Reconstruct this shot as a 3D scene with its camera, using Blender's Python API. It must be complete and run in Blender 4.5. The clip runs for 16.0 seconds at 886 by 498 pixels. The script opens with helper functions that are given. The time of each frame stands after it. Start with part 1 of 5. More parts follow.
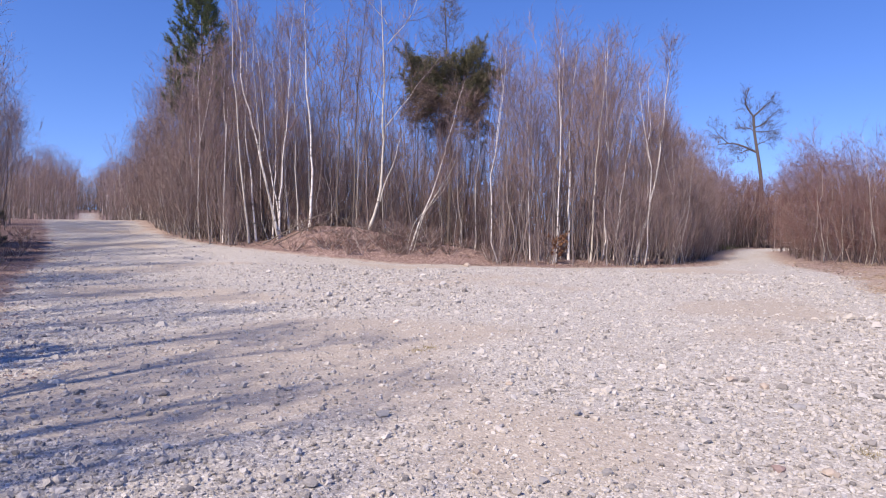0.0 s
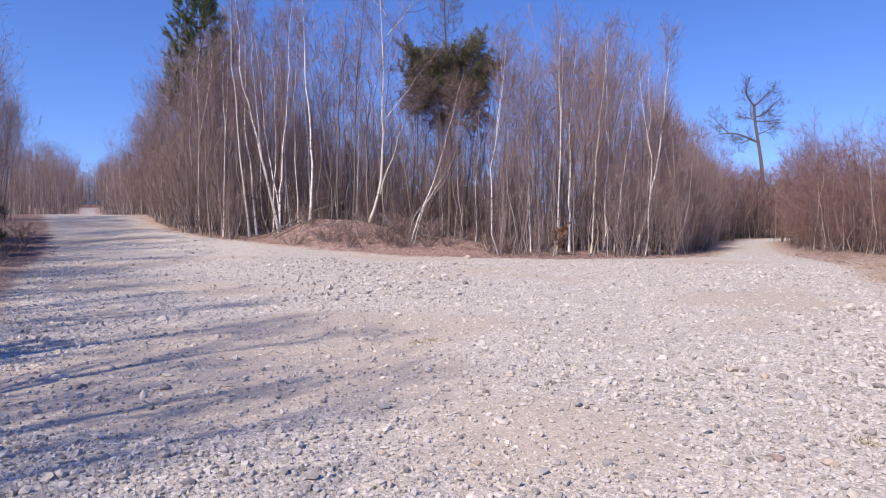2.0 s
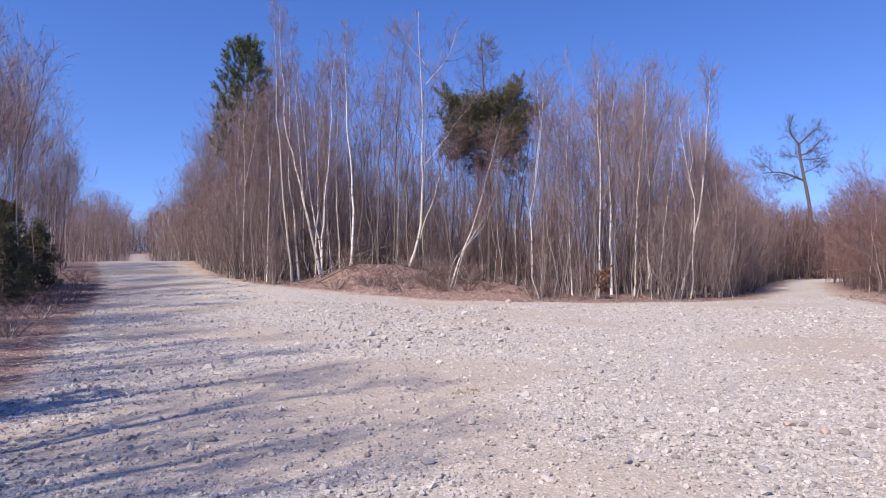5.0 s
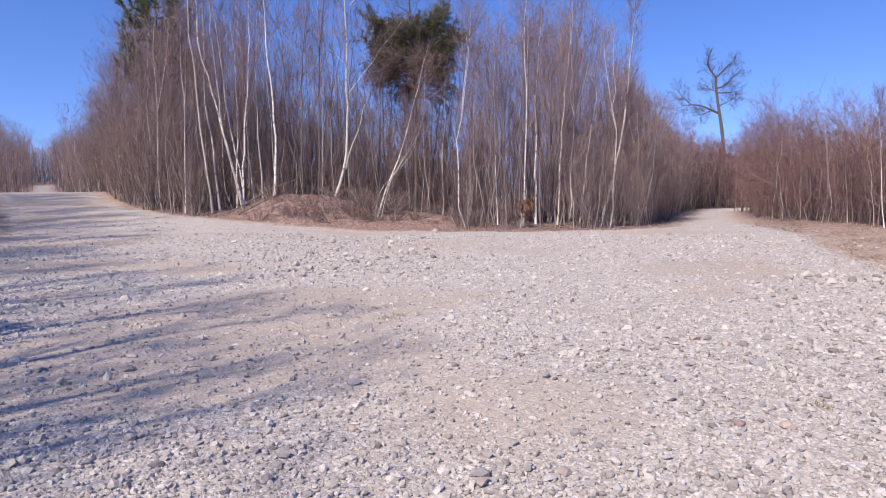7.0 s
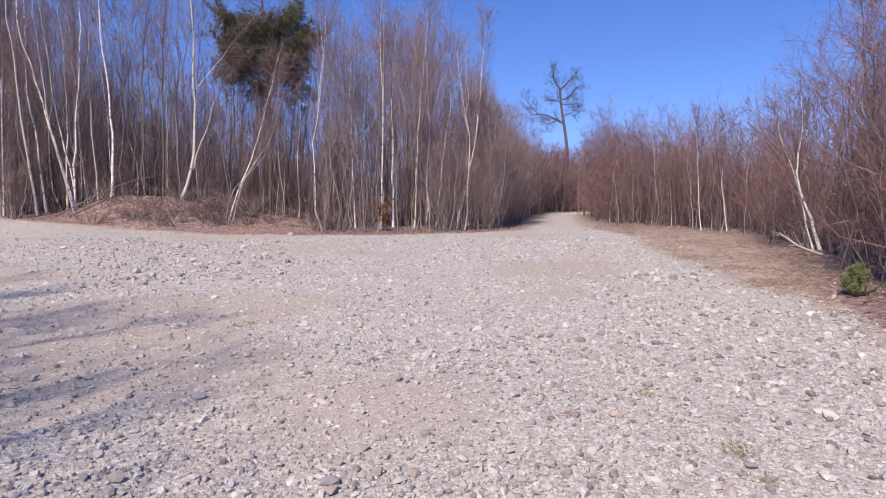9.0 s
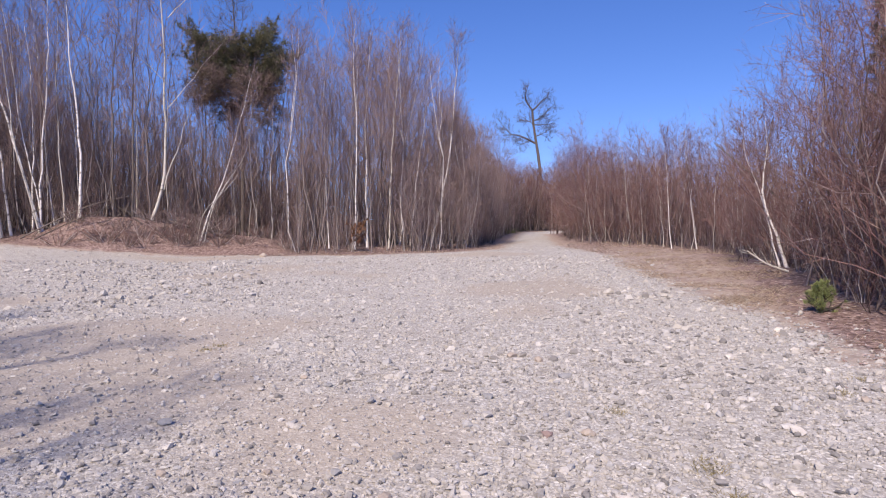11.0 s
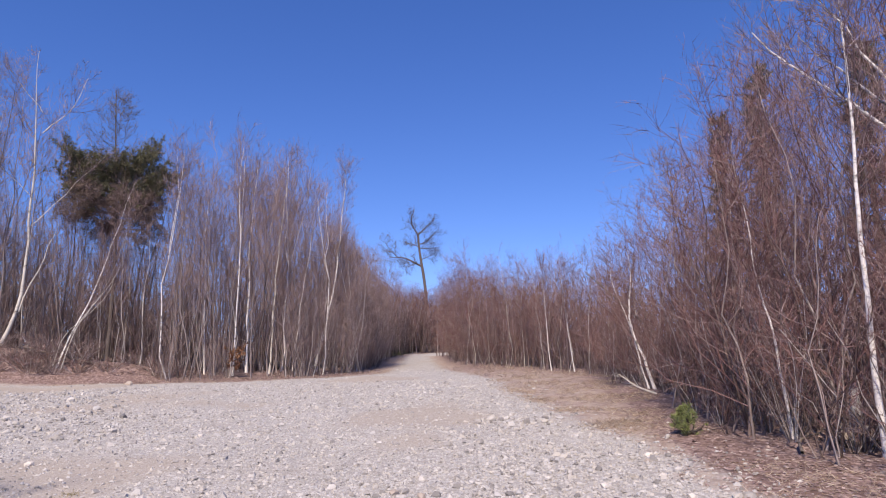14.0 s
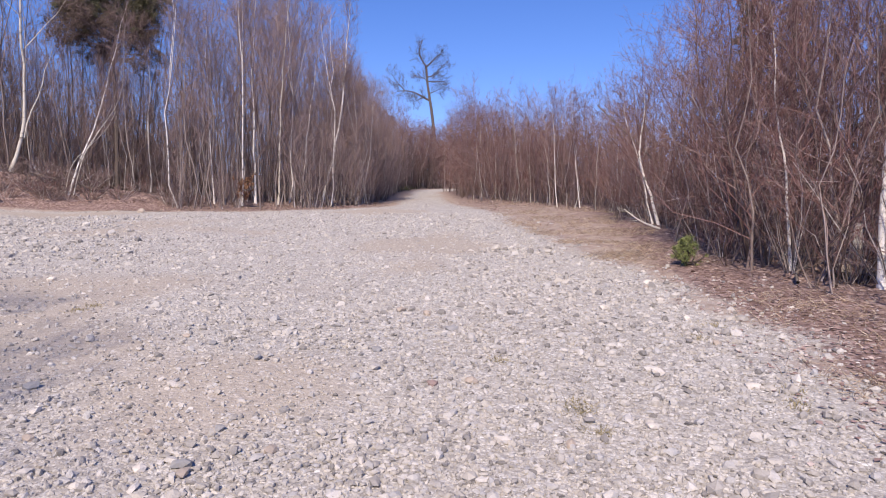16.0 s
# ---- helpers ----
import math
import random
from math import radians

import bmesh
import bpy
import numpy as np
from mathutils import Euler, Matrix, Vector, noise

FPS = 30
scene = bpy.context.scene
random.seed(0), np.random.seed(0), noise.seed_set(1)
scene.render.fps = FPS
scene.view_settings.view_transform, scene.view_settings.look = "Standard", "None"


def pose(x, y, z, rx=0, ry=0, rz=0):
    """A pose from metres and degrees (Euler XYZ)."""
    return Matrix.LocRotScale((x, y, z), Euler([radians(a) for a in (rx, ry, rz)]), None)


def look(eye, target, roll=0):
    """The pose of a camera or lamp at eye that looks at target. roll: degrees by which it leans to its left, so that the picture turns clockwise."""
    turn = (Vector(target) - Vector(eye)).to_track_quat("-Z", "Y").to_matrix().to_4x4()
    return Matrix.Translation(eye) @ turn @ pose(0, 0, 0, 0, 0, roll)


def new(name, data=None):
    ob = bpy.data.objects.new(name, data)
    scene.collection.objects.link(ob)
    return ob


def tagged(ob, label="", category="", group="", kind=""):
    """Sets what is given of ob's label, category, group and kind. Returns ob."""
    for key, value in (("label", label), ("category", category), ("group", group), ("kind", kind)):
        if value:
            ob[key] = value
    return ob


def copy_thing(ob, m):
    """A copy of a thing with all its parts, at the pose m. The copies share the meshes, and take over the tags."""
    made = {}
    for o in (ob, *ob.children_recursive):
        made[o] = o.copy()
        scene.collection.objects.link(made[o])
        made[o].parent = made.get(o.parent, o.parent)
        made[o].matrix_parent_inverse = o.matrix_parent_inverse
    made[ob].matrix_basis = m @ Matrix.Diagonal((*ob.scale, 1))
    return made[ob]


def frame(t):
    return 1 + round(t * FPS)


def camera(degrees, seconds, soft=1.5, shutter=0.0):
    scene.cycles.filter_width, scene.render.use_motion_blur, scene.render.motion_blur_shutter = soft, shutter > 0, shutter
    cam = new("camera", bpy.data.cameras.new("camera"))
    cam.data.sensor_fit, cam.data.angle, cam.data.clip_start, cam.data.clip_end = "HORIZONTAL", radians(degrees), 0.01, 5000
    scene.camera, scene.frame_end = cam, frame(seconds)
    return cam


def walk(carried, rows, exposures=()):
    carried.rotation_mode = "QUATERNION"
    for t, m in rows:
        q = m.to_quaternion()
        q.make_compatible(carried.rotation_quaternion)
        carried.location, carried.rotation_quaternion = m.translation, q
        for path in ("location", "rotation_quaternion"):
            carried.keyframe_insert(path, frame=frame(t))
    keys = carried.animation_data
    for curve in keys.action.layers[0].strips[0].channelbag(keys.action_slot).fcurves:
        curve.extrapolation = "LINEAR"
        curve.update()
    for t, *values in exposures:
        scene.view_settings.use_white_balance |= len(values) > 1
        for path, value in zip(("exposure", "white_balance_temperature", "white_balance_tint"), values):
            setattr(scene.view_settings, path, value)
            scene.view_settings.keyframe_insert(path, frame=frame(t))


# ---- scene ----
# The camera stands in a gravel clearing and turns from the left track to the right one.
cam = camera(68.56, 16.0, soft=1.15)
ROWS = [
    # seconds, x, y, z, turn to the left, tilt up, lean
    (0.0, -0.037, 0.041, 1.498, -0.117, -1.432, 0.281), (0.5, -0.038, 0.043, 1.498, -0.045, -1.68, 0.484),
    (1.0, -0.032, 0.051, 1.494, 0.206, -1.891, -0.028), (1.5, -0.03, 0.043, 1.514, 0.06, -2.184, -0.032),
    (2.0, -0.028, 0.039, 1.5, -0.046, -2.118, -0.115), (2.5, -0.032, 0.044, 1.498, 0.108, -2.343, 0.072),
    (3.0, -0.035, 0.053, 1.497, 0.348, -2.557, 0.635), (3.5, -0.059, 0.088, 1.584, 3.196, 0.011, -0.969),
    (3.7, -0.061, 0.074, 1.606, 4.046, 3.52, -0.799), (5.8, -0.05, 0.029, 1.519, 1.38, -1.405, 0.058),
    (6.0, -0.035, 0.033, 1.504, 0.354, -2.356, 0.141), (6.5, -0.035, 0.059, 1.513, -1.592, -4.067, 0.443),
    (7.0, -0.031, 0.058, 1.512, -2.901, -4.471, -0.779), (7.5, -0.02, 0.043, 1.515, -4.468, -4.637, -0.974),
    (8.0, 0.015, 0.025, 1.529, -8.786, -4.132, -1.639), (8.5, 0.024, 0.019, 1.532, -12.422, -4.334, -1.421),
    (9.0, 0.023, 0.015, 1.537, -15.311, -4.346, -0.335), (9.2, 0.027, 0.014, 1.539, -16.2, -4.22, -0.23),
    (11.5, 0.048, 0.01, 1.543, -18.058, -2.211, -0.332), (12.0, 0.045, -0.024, 1.57, -19.533, -1.255, 0.613),
    (12.5, 0.031, -0.062, 1.618, -21.456, 1.358, 0.642), (13.0, 0.041, -0.083, 1.641, -24.383, 2.988, -0.88),
    (13.5, 0.033, -0.122, 1.657, -26.372, 5.553, -1.009), (14.0, 0.027, -0.141, 1.666, -27.616, 7.846, -0.772),
    (14.5, 0.019, -0.124, 1.612, -27.425, 5.068, 1.037), (15.0, 0.049, -0.086, 1.566, -27.952, -0.784, -0.641),
    (15.5, 0.065, -0.067, 1.533, -27.625, -3.963, -0.284), (16.0, 0.07, -0.052, 1.527, -26.916, -6.414, 0.259)]
walk(cam, [(t, pose(x, y, z, 90 + tilt, 0, turn) @ pose(0, 0, 0, 0, 0, lean)) for t, x, y, z, turn, tilt, lean in ROWS],
     exposures=[(0.0, 0.43, 7300, 22), (3.5, 0.42, 7300, 22), (7.0, 0.37, 7300, 22), (9.0, 0.25, 7300, 22), (12.5, 0.26, 7300, 22), (16.0, 0.28, 7300, 22)])

# ---- light ----
SUN_AZIMUTH, SUN_HEIGHT = 140.0, 46.0   # degrees to the left of +y, degrees above the horizon
to_sun = Vector((-math.sin(radians(SUN_AZIMUTH)) * math.cos(radians(SUN_HEIGHT)),
                 math.cos(radians(SUN_AZIMUTH)) * math.cos(radians(SUN_HEIGHT)), math.sin(radians(SUN_HEIGHT))))
world = bpy.data.worlds.new("world")
scene.world = world
world.use_nodes = True
sky = world.node_tree.nodes.new("ShaderNodeTexSky")
sky.sky_type, sky.sun_disc = "NISHITA", False
sky.sun_elevation, sky.sun_rotation = radians(SUN_HEIGHT), radians(-SUN_AZIMUTH)
sky.altitude, sky.air_density, sky.dust_density, sky.ozone_density = 1200, 1.0, 0.0, 3.5
world.node_tree.nodes["Background"].inputs["Strength"].default_value = 0.15
tree_w = world.node_tree
way = tree_w.nodes.new("ShaderNodeTexCoord")
raised = tree_w.nodes.new("ShaderNodeVectorMath")
raised.operation, raised.inputs[1].default_value = "ADD", (0, 0, 0.11)
unit_way = tree_w.nodes.new("ShaderNodeVectorMath")
unit_way.operation = "NORMALIZE"
deep = tree_w.nodes.new("ShaderNodeHueSaturation")
deep.inputs["Value"].default_value = 1.15
deep.inputs["Hue"].default_value, deep.inputs["Saturation"].default_value = 0.515, 1.27
tree_w.links.new(way.outputs["Generated"], raised.inputs[0])
tree_w.links.new(raised.outputs[0], unit_way.inputs[0])
tree_w.links.new(unit_way.outputs[0], sky.inputs["Vector"])
tree_w.links.new(sky.outputs["Color"], deep.inputs["Color"])
tree_w.links.new(deep.outputs["Color"], tree_w.nodes["Background"].inputs["Color"])
sun = new("sun", bpy.data.lights.new("sun", "SUN"))
sun.data.energy, sun.data.angle, sun.data.color = 4.5, radians(0.7), (1.0, 0.955, 0.835)
sun.matrix_world = look(to_sun * 60, (0, 0, 0))


# ---- materials ----
def surface(name, rough=0.85):
    m = bpy.data.materials.new(name)
    m.use_nodes = True
    b = m.node_tree.nodes["Principled BSDF"]
    b.inputs["Roughness"].default_value = rough
    b.inputs["Specular IOR Level"].default_value = 0.25
    return m, m.node_tree, b


def node(nt, kind, links=None, **values):
    n = nt.nodes.new("ShaderNode" + kind)
    for key, value in values.items():
        n.inputs[key.replace("_", " ")].default_value = value
    for key, out in (links or {}).items():
        nt.links.new(out, n.inputs[key])
    return n


def ramp(nt, out, stops):
    n = nt.nodes.new("ShaderNodeValToRGB")
    e = n.color_ramp.elements
    while len(e) < len(stops):
        e.new(0.5)
    for k, (p, c) in enumerate(stops):
        e[k].position, e[k].color = p, (*c, 1) if len(c) == 3 else c
    nt.links.new(out, n.inputs["Fac"])
    return n.outputs["Color"]


def mix(nt, fac, a, b, how="MIX"):
    n = nt.nodes.new("ShaderNodeMix")
    n.data_type, n.blend_type = "RGBA", how
    for sock, v in ((n.inputs["Factor"], fac), (n.inputs["A"], a), (n.inputs["B"], b)):
        if isinstance(v, (int, float)):
            sock.default_value = v
        elif isinstance(v, tuple):
            sock.default_value = (*v, 1)
        else:
            nt.links.new(v, sock)
    return n.outputs["Result"]


def maths(nt, how, a, b=0.0, c=0.0):
    n = nt.nodes.new("ShaderNodeMath")
    n.operation = how
    for sock, v in zip(n.inputs, (a, b, c)):
        if isinstance(v, (int, float)):
            sock.default_value = v
        else:
            nt.links.new(v, sock)
    return n.outputs[0]


def between(nt, value, lo, hi):
    n = nt.nodes.new("ShaderNodeMapRange")
    n.interpolation_type = "SMOOTHSTEP"
    nt.links.new(value, n.inputs["Value"])
    n.inputs["From Min"].default_value, n.inputs["From Max"].default_value = lo, hi
    return n.outputs["Result"]


def make_ground():
    m, nt, b = surface("gravel_and_litter", 0.9)
    at = node(nt, "TexCoord").outputs["Object"]
    edge = nt.nodes.new("ShaderNodeAttribute")
    edge.attribute_name = "edge"
    wob = node(nt, "TexNoise", {"Vector": at}, Scale=0.9, Detail=6.0, Roughness=0.65).outputs["Fac"]
    fine = node(nt, "TexNoise", {"Vector": at}, Scale=14.0, Detail=5.0, Roughness=0.7).outputs["Fac"]
    big = node(nt, "TexNoise", {"Vector": at}, Scale=0.33, Detail=4.0, Roughness=0.6).outputs["Fac"]
    # crushed stone at two sizes
    v1 = node(nt, "TexVoronoi", {"Vector": at}, Scale=28.0)
    v2 = node(nt, "TexVoronoi", {"Vector": at}, Scale=62.0)
    grey = [(0.0, (0.22, 0.208, 0.195)), (0.25, (0.385, 0.36, 0.33)), (0.55, (0.515, 0.485, 0.445)), (0.8, (0.64, 0.61, 0.57)), (1.0, (0.80, 0.775, 0.735))]
    s1 = node(nt, "SeparateColor", {"Color": v1.outputs["Color"]}).outputs["Red"]
    s2 = node(nt, "SeparateColor", {"Color": v2.outputs["Color"]}).outputs["Red"]
    stone = mix(nt, 0.5, ramp(nt, s1, grey), ramp(nt, s2, grey))
    v0 = node(nt, "TexVoronoi", {"Vector": at}, Scale=10.0)
    s0 = node(nt, "SeparateColor", {"Color": v0.outputs["Color"]}).outputs["Red"]
    tone = mix(nt, maths(nt, "ADD", maths(nt, "MULTIPLY", s0, 0.6), maths(nt, "MULTIPLY", node(nt, "TexNoise", {"Vector": at}, Scale=4.0, Detail=6.0, Roughness=0.8).outputs["Fac"], 0.4)), (0.68, 0.66, 0.65), (1.18, 1.18, 1.18))
    stone = mix(nt, 1.0, stone, tone, "MULTIPLY")
    # darker grit in the gaps: shade between the stones, put into the colour
    gap_shade = node(nt, "TexVoronoi", {"Vector": at}, Scale=28.0)
    gap_shade.feature = "DISTANCE_TO_EDGE"
    stone = mix(nt, between(nt, gap_shade.outputs["Distance"], 0.0, 0.16), mix(nt, fine, (0.29, 0.265, 0.24), (0.44, 0.405, 0.365)), stone)
    stone = mix(nt, 1.0, stone, (0.975, 1.0, 1.02), "MULTIPLY")
    sand = mix(nt, fine, (0.33, 0.275, 0.22), (0.465, 0.40, 0.33))
    # the wheels have left stretches of the clearing sandier
    laid = nt.nodes.new("ShaderNodeAttribute")
    laid.attribute_name = "sand"
    sandy = between(nt, maths(nt, "ADD", maths(nt, "MULTIPLY_ADD", big, 0.45, -0.22), maths(nt, "ADD", maths(nt, "MULTIPLY_ADD", fine, 0.5, -0.25), laid.outputs["Fac"])), 0.1, 0.85)
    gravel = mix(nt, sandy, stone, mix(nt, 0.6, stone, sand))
    # leaf litter and dry grass beyond the edge
    v3 = node(nt, "TexVoronoi", {"Vector": at}, Scale=17.0)
    s3 = node(nt, "SeparateColor", {"Color": v3.outputs["Color"]}).outputs["Green"]
    litter = ramp(nt, s3, [(0.0, (0.11, 0.072, 0.065)), (0.3, (0.185, 0.125, 0.113)), (0.65, (0.29, 0.205, 0.187)), (1.0, (0.46, 0.36, 0.325))])
    litter = mix(nt, maths(nt, "MULTIPLY", wob, 0.6), litter, mix(nt, fine, (0.11, 0.068, 0.058), (0.25, 0.16, 0.135)))
    grass = mix(nt, fine, (0.33, 0.26, 0.215), (0.54, 0.46, 0.385))
    straw = nt.nodes.new("ShaderNodeAttribute")
    straw.attribute_name = "straw"
    near = maths(nt, "ADD", maths(nt, "DIVIDE", edge.outputs["Fac"], straw.outputs["Fac"]), maths(nt, "MULTIPLY", wob, -1.4))
    dry = maths(nt, "SUBTRACT", 1.0, between(nt, near, -0.5, 0.6))
    tuft = between(nt, node(nt, "TexNoise", {"Vector": at}, Scale=2.4, Detail=6.0, Roughness=0.7).outputs["Fac"], 0.36, 0.62)
    border = mix(nt, maths(nt, "MULTIPLY", dry, maths(nt, "MULTIPLY_ADD", tuft, 0.75, 0.2)), litter, grass)
    far = maths(nt, "ADD", edge.outputs["Fac"], maths(nt, "MULTIPLY", maths(nt, "SUBTRACT", maths(nt, "ADD", wob, maths(nt, "MULTIPLY", fine, 0.6)), 0.8), 2.4))
    out = between(nt, far, -0.35, 0.45)
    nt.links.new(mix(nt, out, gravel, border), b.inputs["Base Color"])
    h = maths(nt, "ADD", maths(nt, "MULTIPLY", v1.outputs["Distance"], -0.7), maths(nt, "MULTIPLY", v2.outputs["Distance"], -0.35))
    h = maths(nt, "ADD", h, maths(nt, "MULTIPLY", fine, 0.4))
    bump = node(nt, "Bump", {"Height": h}, Strength=0.55, Distance=0.018)
    nt.links.new(bump.outputs["Normal"], b.inputs["Normal"])
    return m


def make_island(name, stops, rough=0.85, scale=30.0, bump=0.3):
    """Each separate piece takes its own colour out of the stops, with grain on it."""
    m, nt, b = surface(name, rough)
    rnd = nt.nodes.new("ShaderNodeNewGeometry").outputs["Random Per Island"]
    at = node(nt, "TexCoord").outputs["Object"]
    grain = node(nt, "TexNoise", {"Vector": at}, Scale=scale, Detail=5.0, Roughness=0.7).outputs["Fac"]
    base = ramp(nt, rnd, stops)
    col = mix(nt, maths(nt, "MULTIPLY", grain, 0.9), mix(nt, 1.0, base, (0.62, 0.6, 0.6), "MULTIPLY"), mix(nt, 1.0, base, (1.3, 1.3, 1.3), "MULTIPLY"))
    nt.links.new(col, b.inputs["Base Color"])
    if bump:
        nt.links.new(node(nt, "Bump", {"Height": grain}, Strength=bump, Distance=0.01).outputs["Normal"], b.inputs["Normal"])
    return m


def make_birch(name, pale, dark, amount, brown=0.6):
    m, nt, b = surface(name, 0.65)
    at = node(nt, "TexCoord").outputs["Object"]
    flat = node(nt, "Mapping", {"Vector": at}, Scale=(3.0, 3.0, 8.0)).outputs["Vector"]
    marks = node(nt, "TexNoise", {"Vector": flat}, Scale=1.0, Detail=4.0, Roughness=0.75).outputs["Fac"]
    blot = node(nt, "TexNoise", {"Vector": at}, Scale=2.3, Detail=5.0, Roughness=0.6).outputs["Fac"]
    both = maths(nt, "ADD", maths(nt, "MULTIPLY", marks, 0.6), maths(nt, "MULTIPLY", blot, 0.45))
    col = mix(nt, between(nt, both, amount, amount + 0.12), pale, dark)
    tone = node(nt, "TexNoise", {"Vector": at}, Scale=0.9, Detail=3.0).outputs["Fac"]
    col = mix(nt, maths(nt, "MULTIPLY", tone, 0.28), col, mix(nt, 0.4, pale, (0.30, 0.24, 0.2)))
    # the young wood high on the stem is still brown
    up = node(nt, "SeparateXYZ", {"Vector": at}).outputs["Z"]
    col = mix(nt, maths(nt, "MULTIPLY", between(nt, maths(nt, "ADD", up, maths(nt, "MULTIPLY", tone, 3.0)), 10.0, 17.0), brown), col, (0.22, 0.18, 0.165))
    nt.links.new(col, b.inputs["Base Color"])
    nt.links.new(node(nt, "Bump", {"Height": both}, Strength=0.4, Distance=0.015).outputs["Normal"], b.inputs["Normal"])
    return m


def make_stone(name, colour):
    m, nt, b = surface(name, 0.85)
    at = node(nt, "TexCoord").outputs["Object"]
    n1 = node(nt, "TexNoise", {"Vector": at}, Scale=60.0, Detail=6.0, Roughness=0.7).outputs["Fac"]
    n2 = node(nt, "TexNoise", {"Vector": at}, Scale=9.0, Detail=3.0).outputs["Fac"]
    dark, pale = tuple(c * 0.6 for c in colour), tuple(min(1.0, c * 1.35) for c in colour)
    nt.links.new(mix(nt, maths(nt, "MULTIPLY", maths(nt, "ADD", n1, n2), 0.5), dark, pale), b.inputs["Base Color"])
    nt.links.new(node(nt, "Bump", {"Height": n1}, Strength=0.5, Distance=0.004).outputs["Normal"], b.inputs["Normal"])
    return m


GROUND = make_ground()
GRAVEL = make_island("loose_gravel", [(0.0, (0.19, 0.183, 0.176)), (0.12, (0.31, 0.298, 0.284)), (0.3, (0.40, 0.38, 0.35)), (0.5, (0.485, 0.46, 0.42)),
                                      (0.66, (0.42, 0.418, 0.416)), (0.88, (0.51, 0.49, 0.46)), (1.0, (0.57, 0.555, 0.53))], 0.85, 90.0, 0.3)
BIRCH = make_birch("birch_bark", (0.78, 0.755, 0.725), (0.09, 0.078, 0.07), 0.52)
ASPEN = make_birch("aspen_bark", (0.56, 0.535, 0.485), (0.12, 0.10, 0.085), 0.55, 0.15)
BARK = make_island("sapling_bark", [(0.0, (0.11, 0.09, 0.086)), (0.4, (0.195, 0.16, 0.152)), (0.7, (0.295, 0.255, 0.243)), (0.86, (0.43, 0.405, 0.395)), (1.0, (0.68, 0.655, 0.635))], 0.8, 8.0)
DARK_BARK = make_island("dark_bark", [(0.0, (0.085, 0.07, 0.063)), (1.0, (0.165, 0.14, 0.127))], 0.9, 9.0)
TWIG = make_island("bare_twigs", [(0.0, (0.145, 0.098, 0.093)), (0.5, (0.245, 0.175, 0.166)), (0.85, (0.33, 0.25, 0.238)), (1.0, (0.46, 0.375, 0.355))], 0.7, 12.0, 0)
RED_TWIG = make_island("reddish_twigs", [(0.0, (0.085, 0.046, 0.044)), (0.45, (0.20, 0.108, 0.10)), (0.8, (0.285, 0.175, 0.162)), (1.0, (0.44, 0.36, 0.34))], 0.6, 12.0, 0)
RED_BARK = make_island("reddish_sapling_bark", [(0.0, (0.09, 0.062, 0.056)), (0.45, (0.16, 0.118, 0.108)), (0.78, (0.28, 0.225, 0.21)), (1.0, (0.54, 0.48, 0.445))], 0.75, 8.0)
GREY_TWIG = make_island("grey_dead_wood", [(0.0, (0.10, 0.08, 0.07)), (1.0, (0.24, 0.205, 0.18))], 0.85, 12.0, 0)
PINE = make_island("pine_needles", [(0.0, (0.07, 0.10, 0.045)), (0.5, (0.12, 0.155, 0.068)), (1.0, (0.20, 0.225, 0.10))], 0.6, 20.0, 0)
RUST = make_island("browned_needles", [(0.0, (0.10, 0.073, 0.062)), (0.5, (0.15, 0.112, 0.094)), (1.0, (0.22, 0.17, 0.14))], 0.7, 20.0, 0)
OLIVE = make_island("dull_needles", [(0.0, (0.085, 0.09, 0.052)), (0.5, (0.14, 0.142, 0.08)), (1.0, (0.22, 0.205, 0.12))], 0.6, 20.0, 0)
MOSS = make_island("dull_grass", [(0.0, (0.06, 0.07, 0.03)), (1.0, (0.15, 0.15, 0.07))], 0.7, 20.0, 0)
SPRUCE = make_island("spruce_needles", [(0.0, (0.095, 0.11, 0.062)), (1.0, (0.23, 0.235, 0.13))], 0.6, 20.0, 0)
DARK_SPRUCE = make_island("dark_spruce_needles", [(0.0, (0.042, 0.055, 0.032)), (1.0, (0.11, 0.12, 0.068))], 0.6, 20.0, 0)
SEEDLING = make_island("seedling_needles", [(0.0, (0.13, 0.17, 0.06)), (1.0, (0.32, 0.36, 0.15))], 0.6, 30.0, 0)
LEAF = make_island("fallen_leaves", [(0.0, (0.21, 0.138, 0.125)), (0.4, (0.31, 0.215, 0.195)), (0.75, (0.42, 0.315, 0.285)), (1.0, (0.62, 0.52, 0.47))], 0.7, 25.0, 0)
ORANGE_LEAF = make_island("rusty_leaves", [(0.0, (0.14, 0.065, 0.035)), (0.6, (0.26, 0.125, 0.07)), (1.0, (0.38, 0.22, 0.13))], 0.7, 25.0, 0)
STRAW = make_island("dry_grass", [(0.0, (0.20, 0.13, 0.10)), (0.35, (0.33, 0.245, 0.185)), (0.7, (0.47, 0.385, 0.29)), (1.0, (0.62, 0.54, 0.43))], 0.75, 20.0, 0)

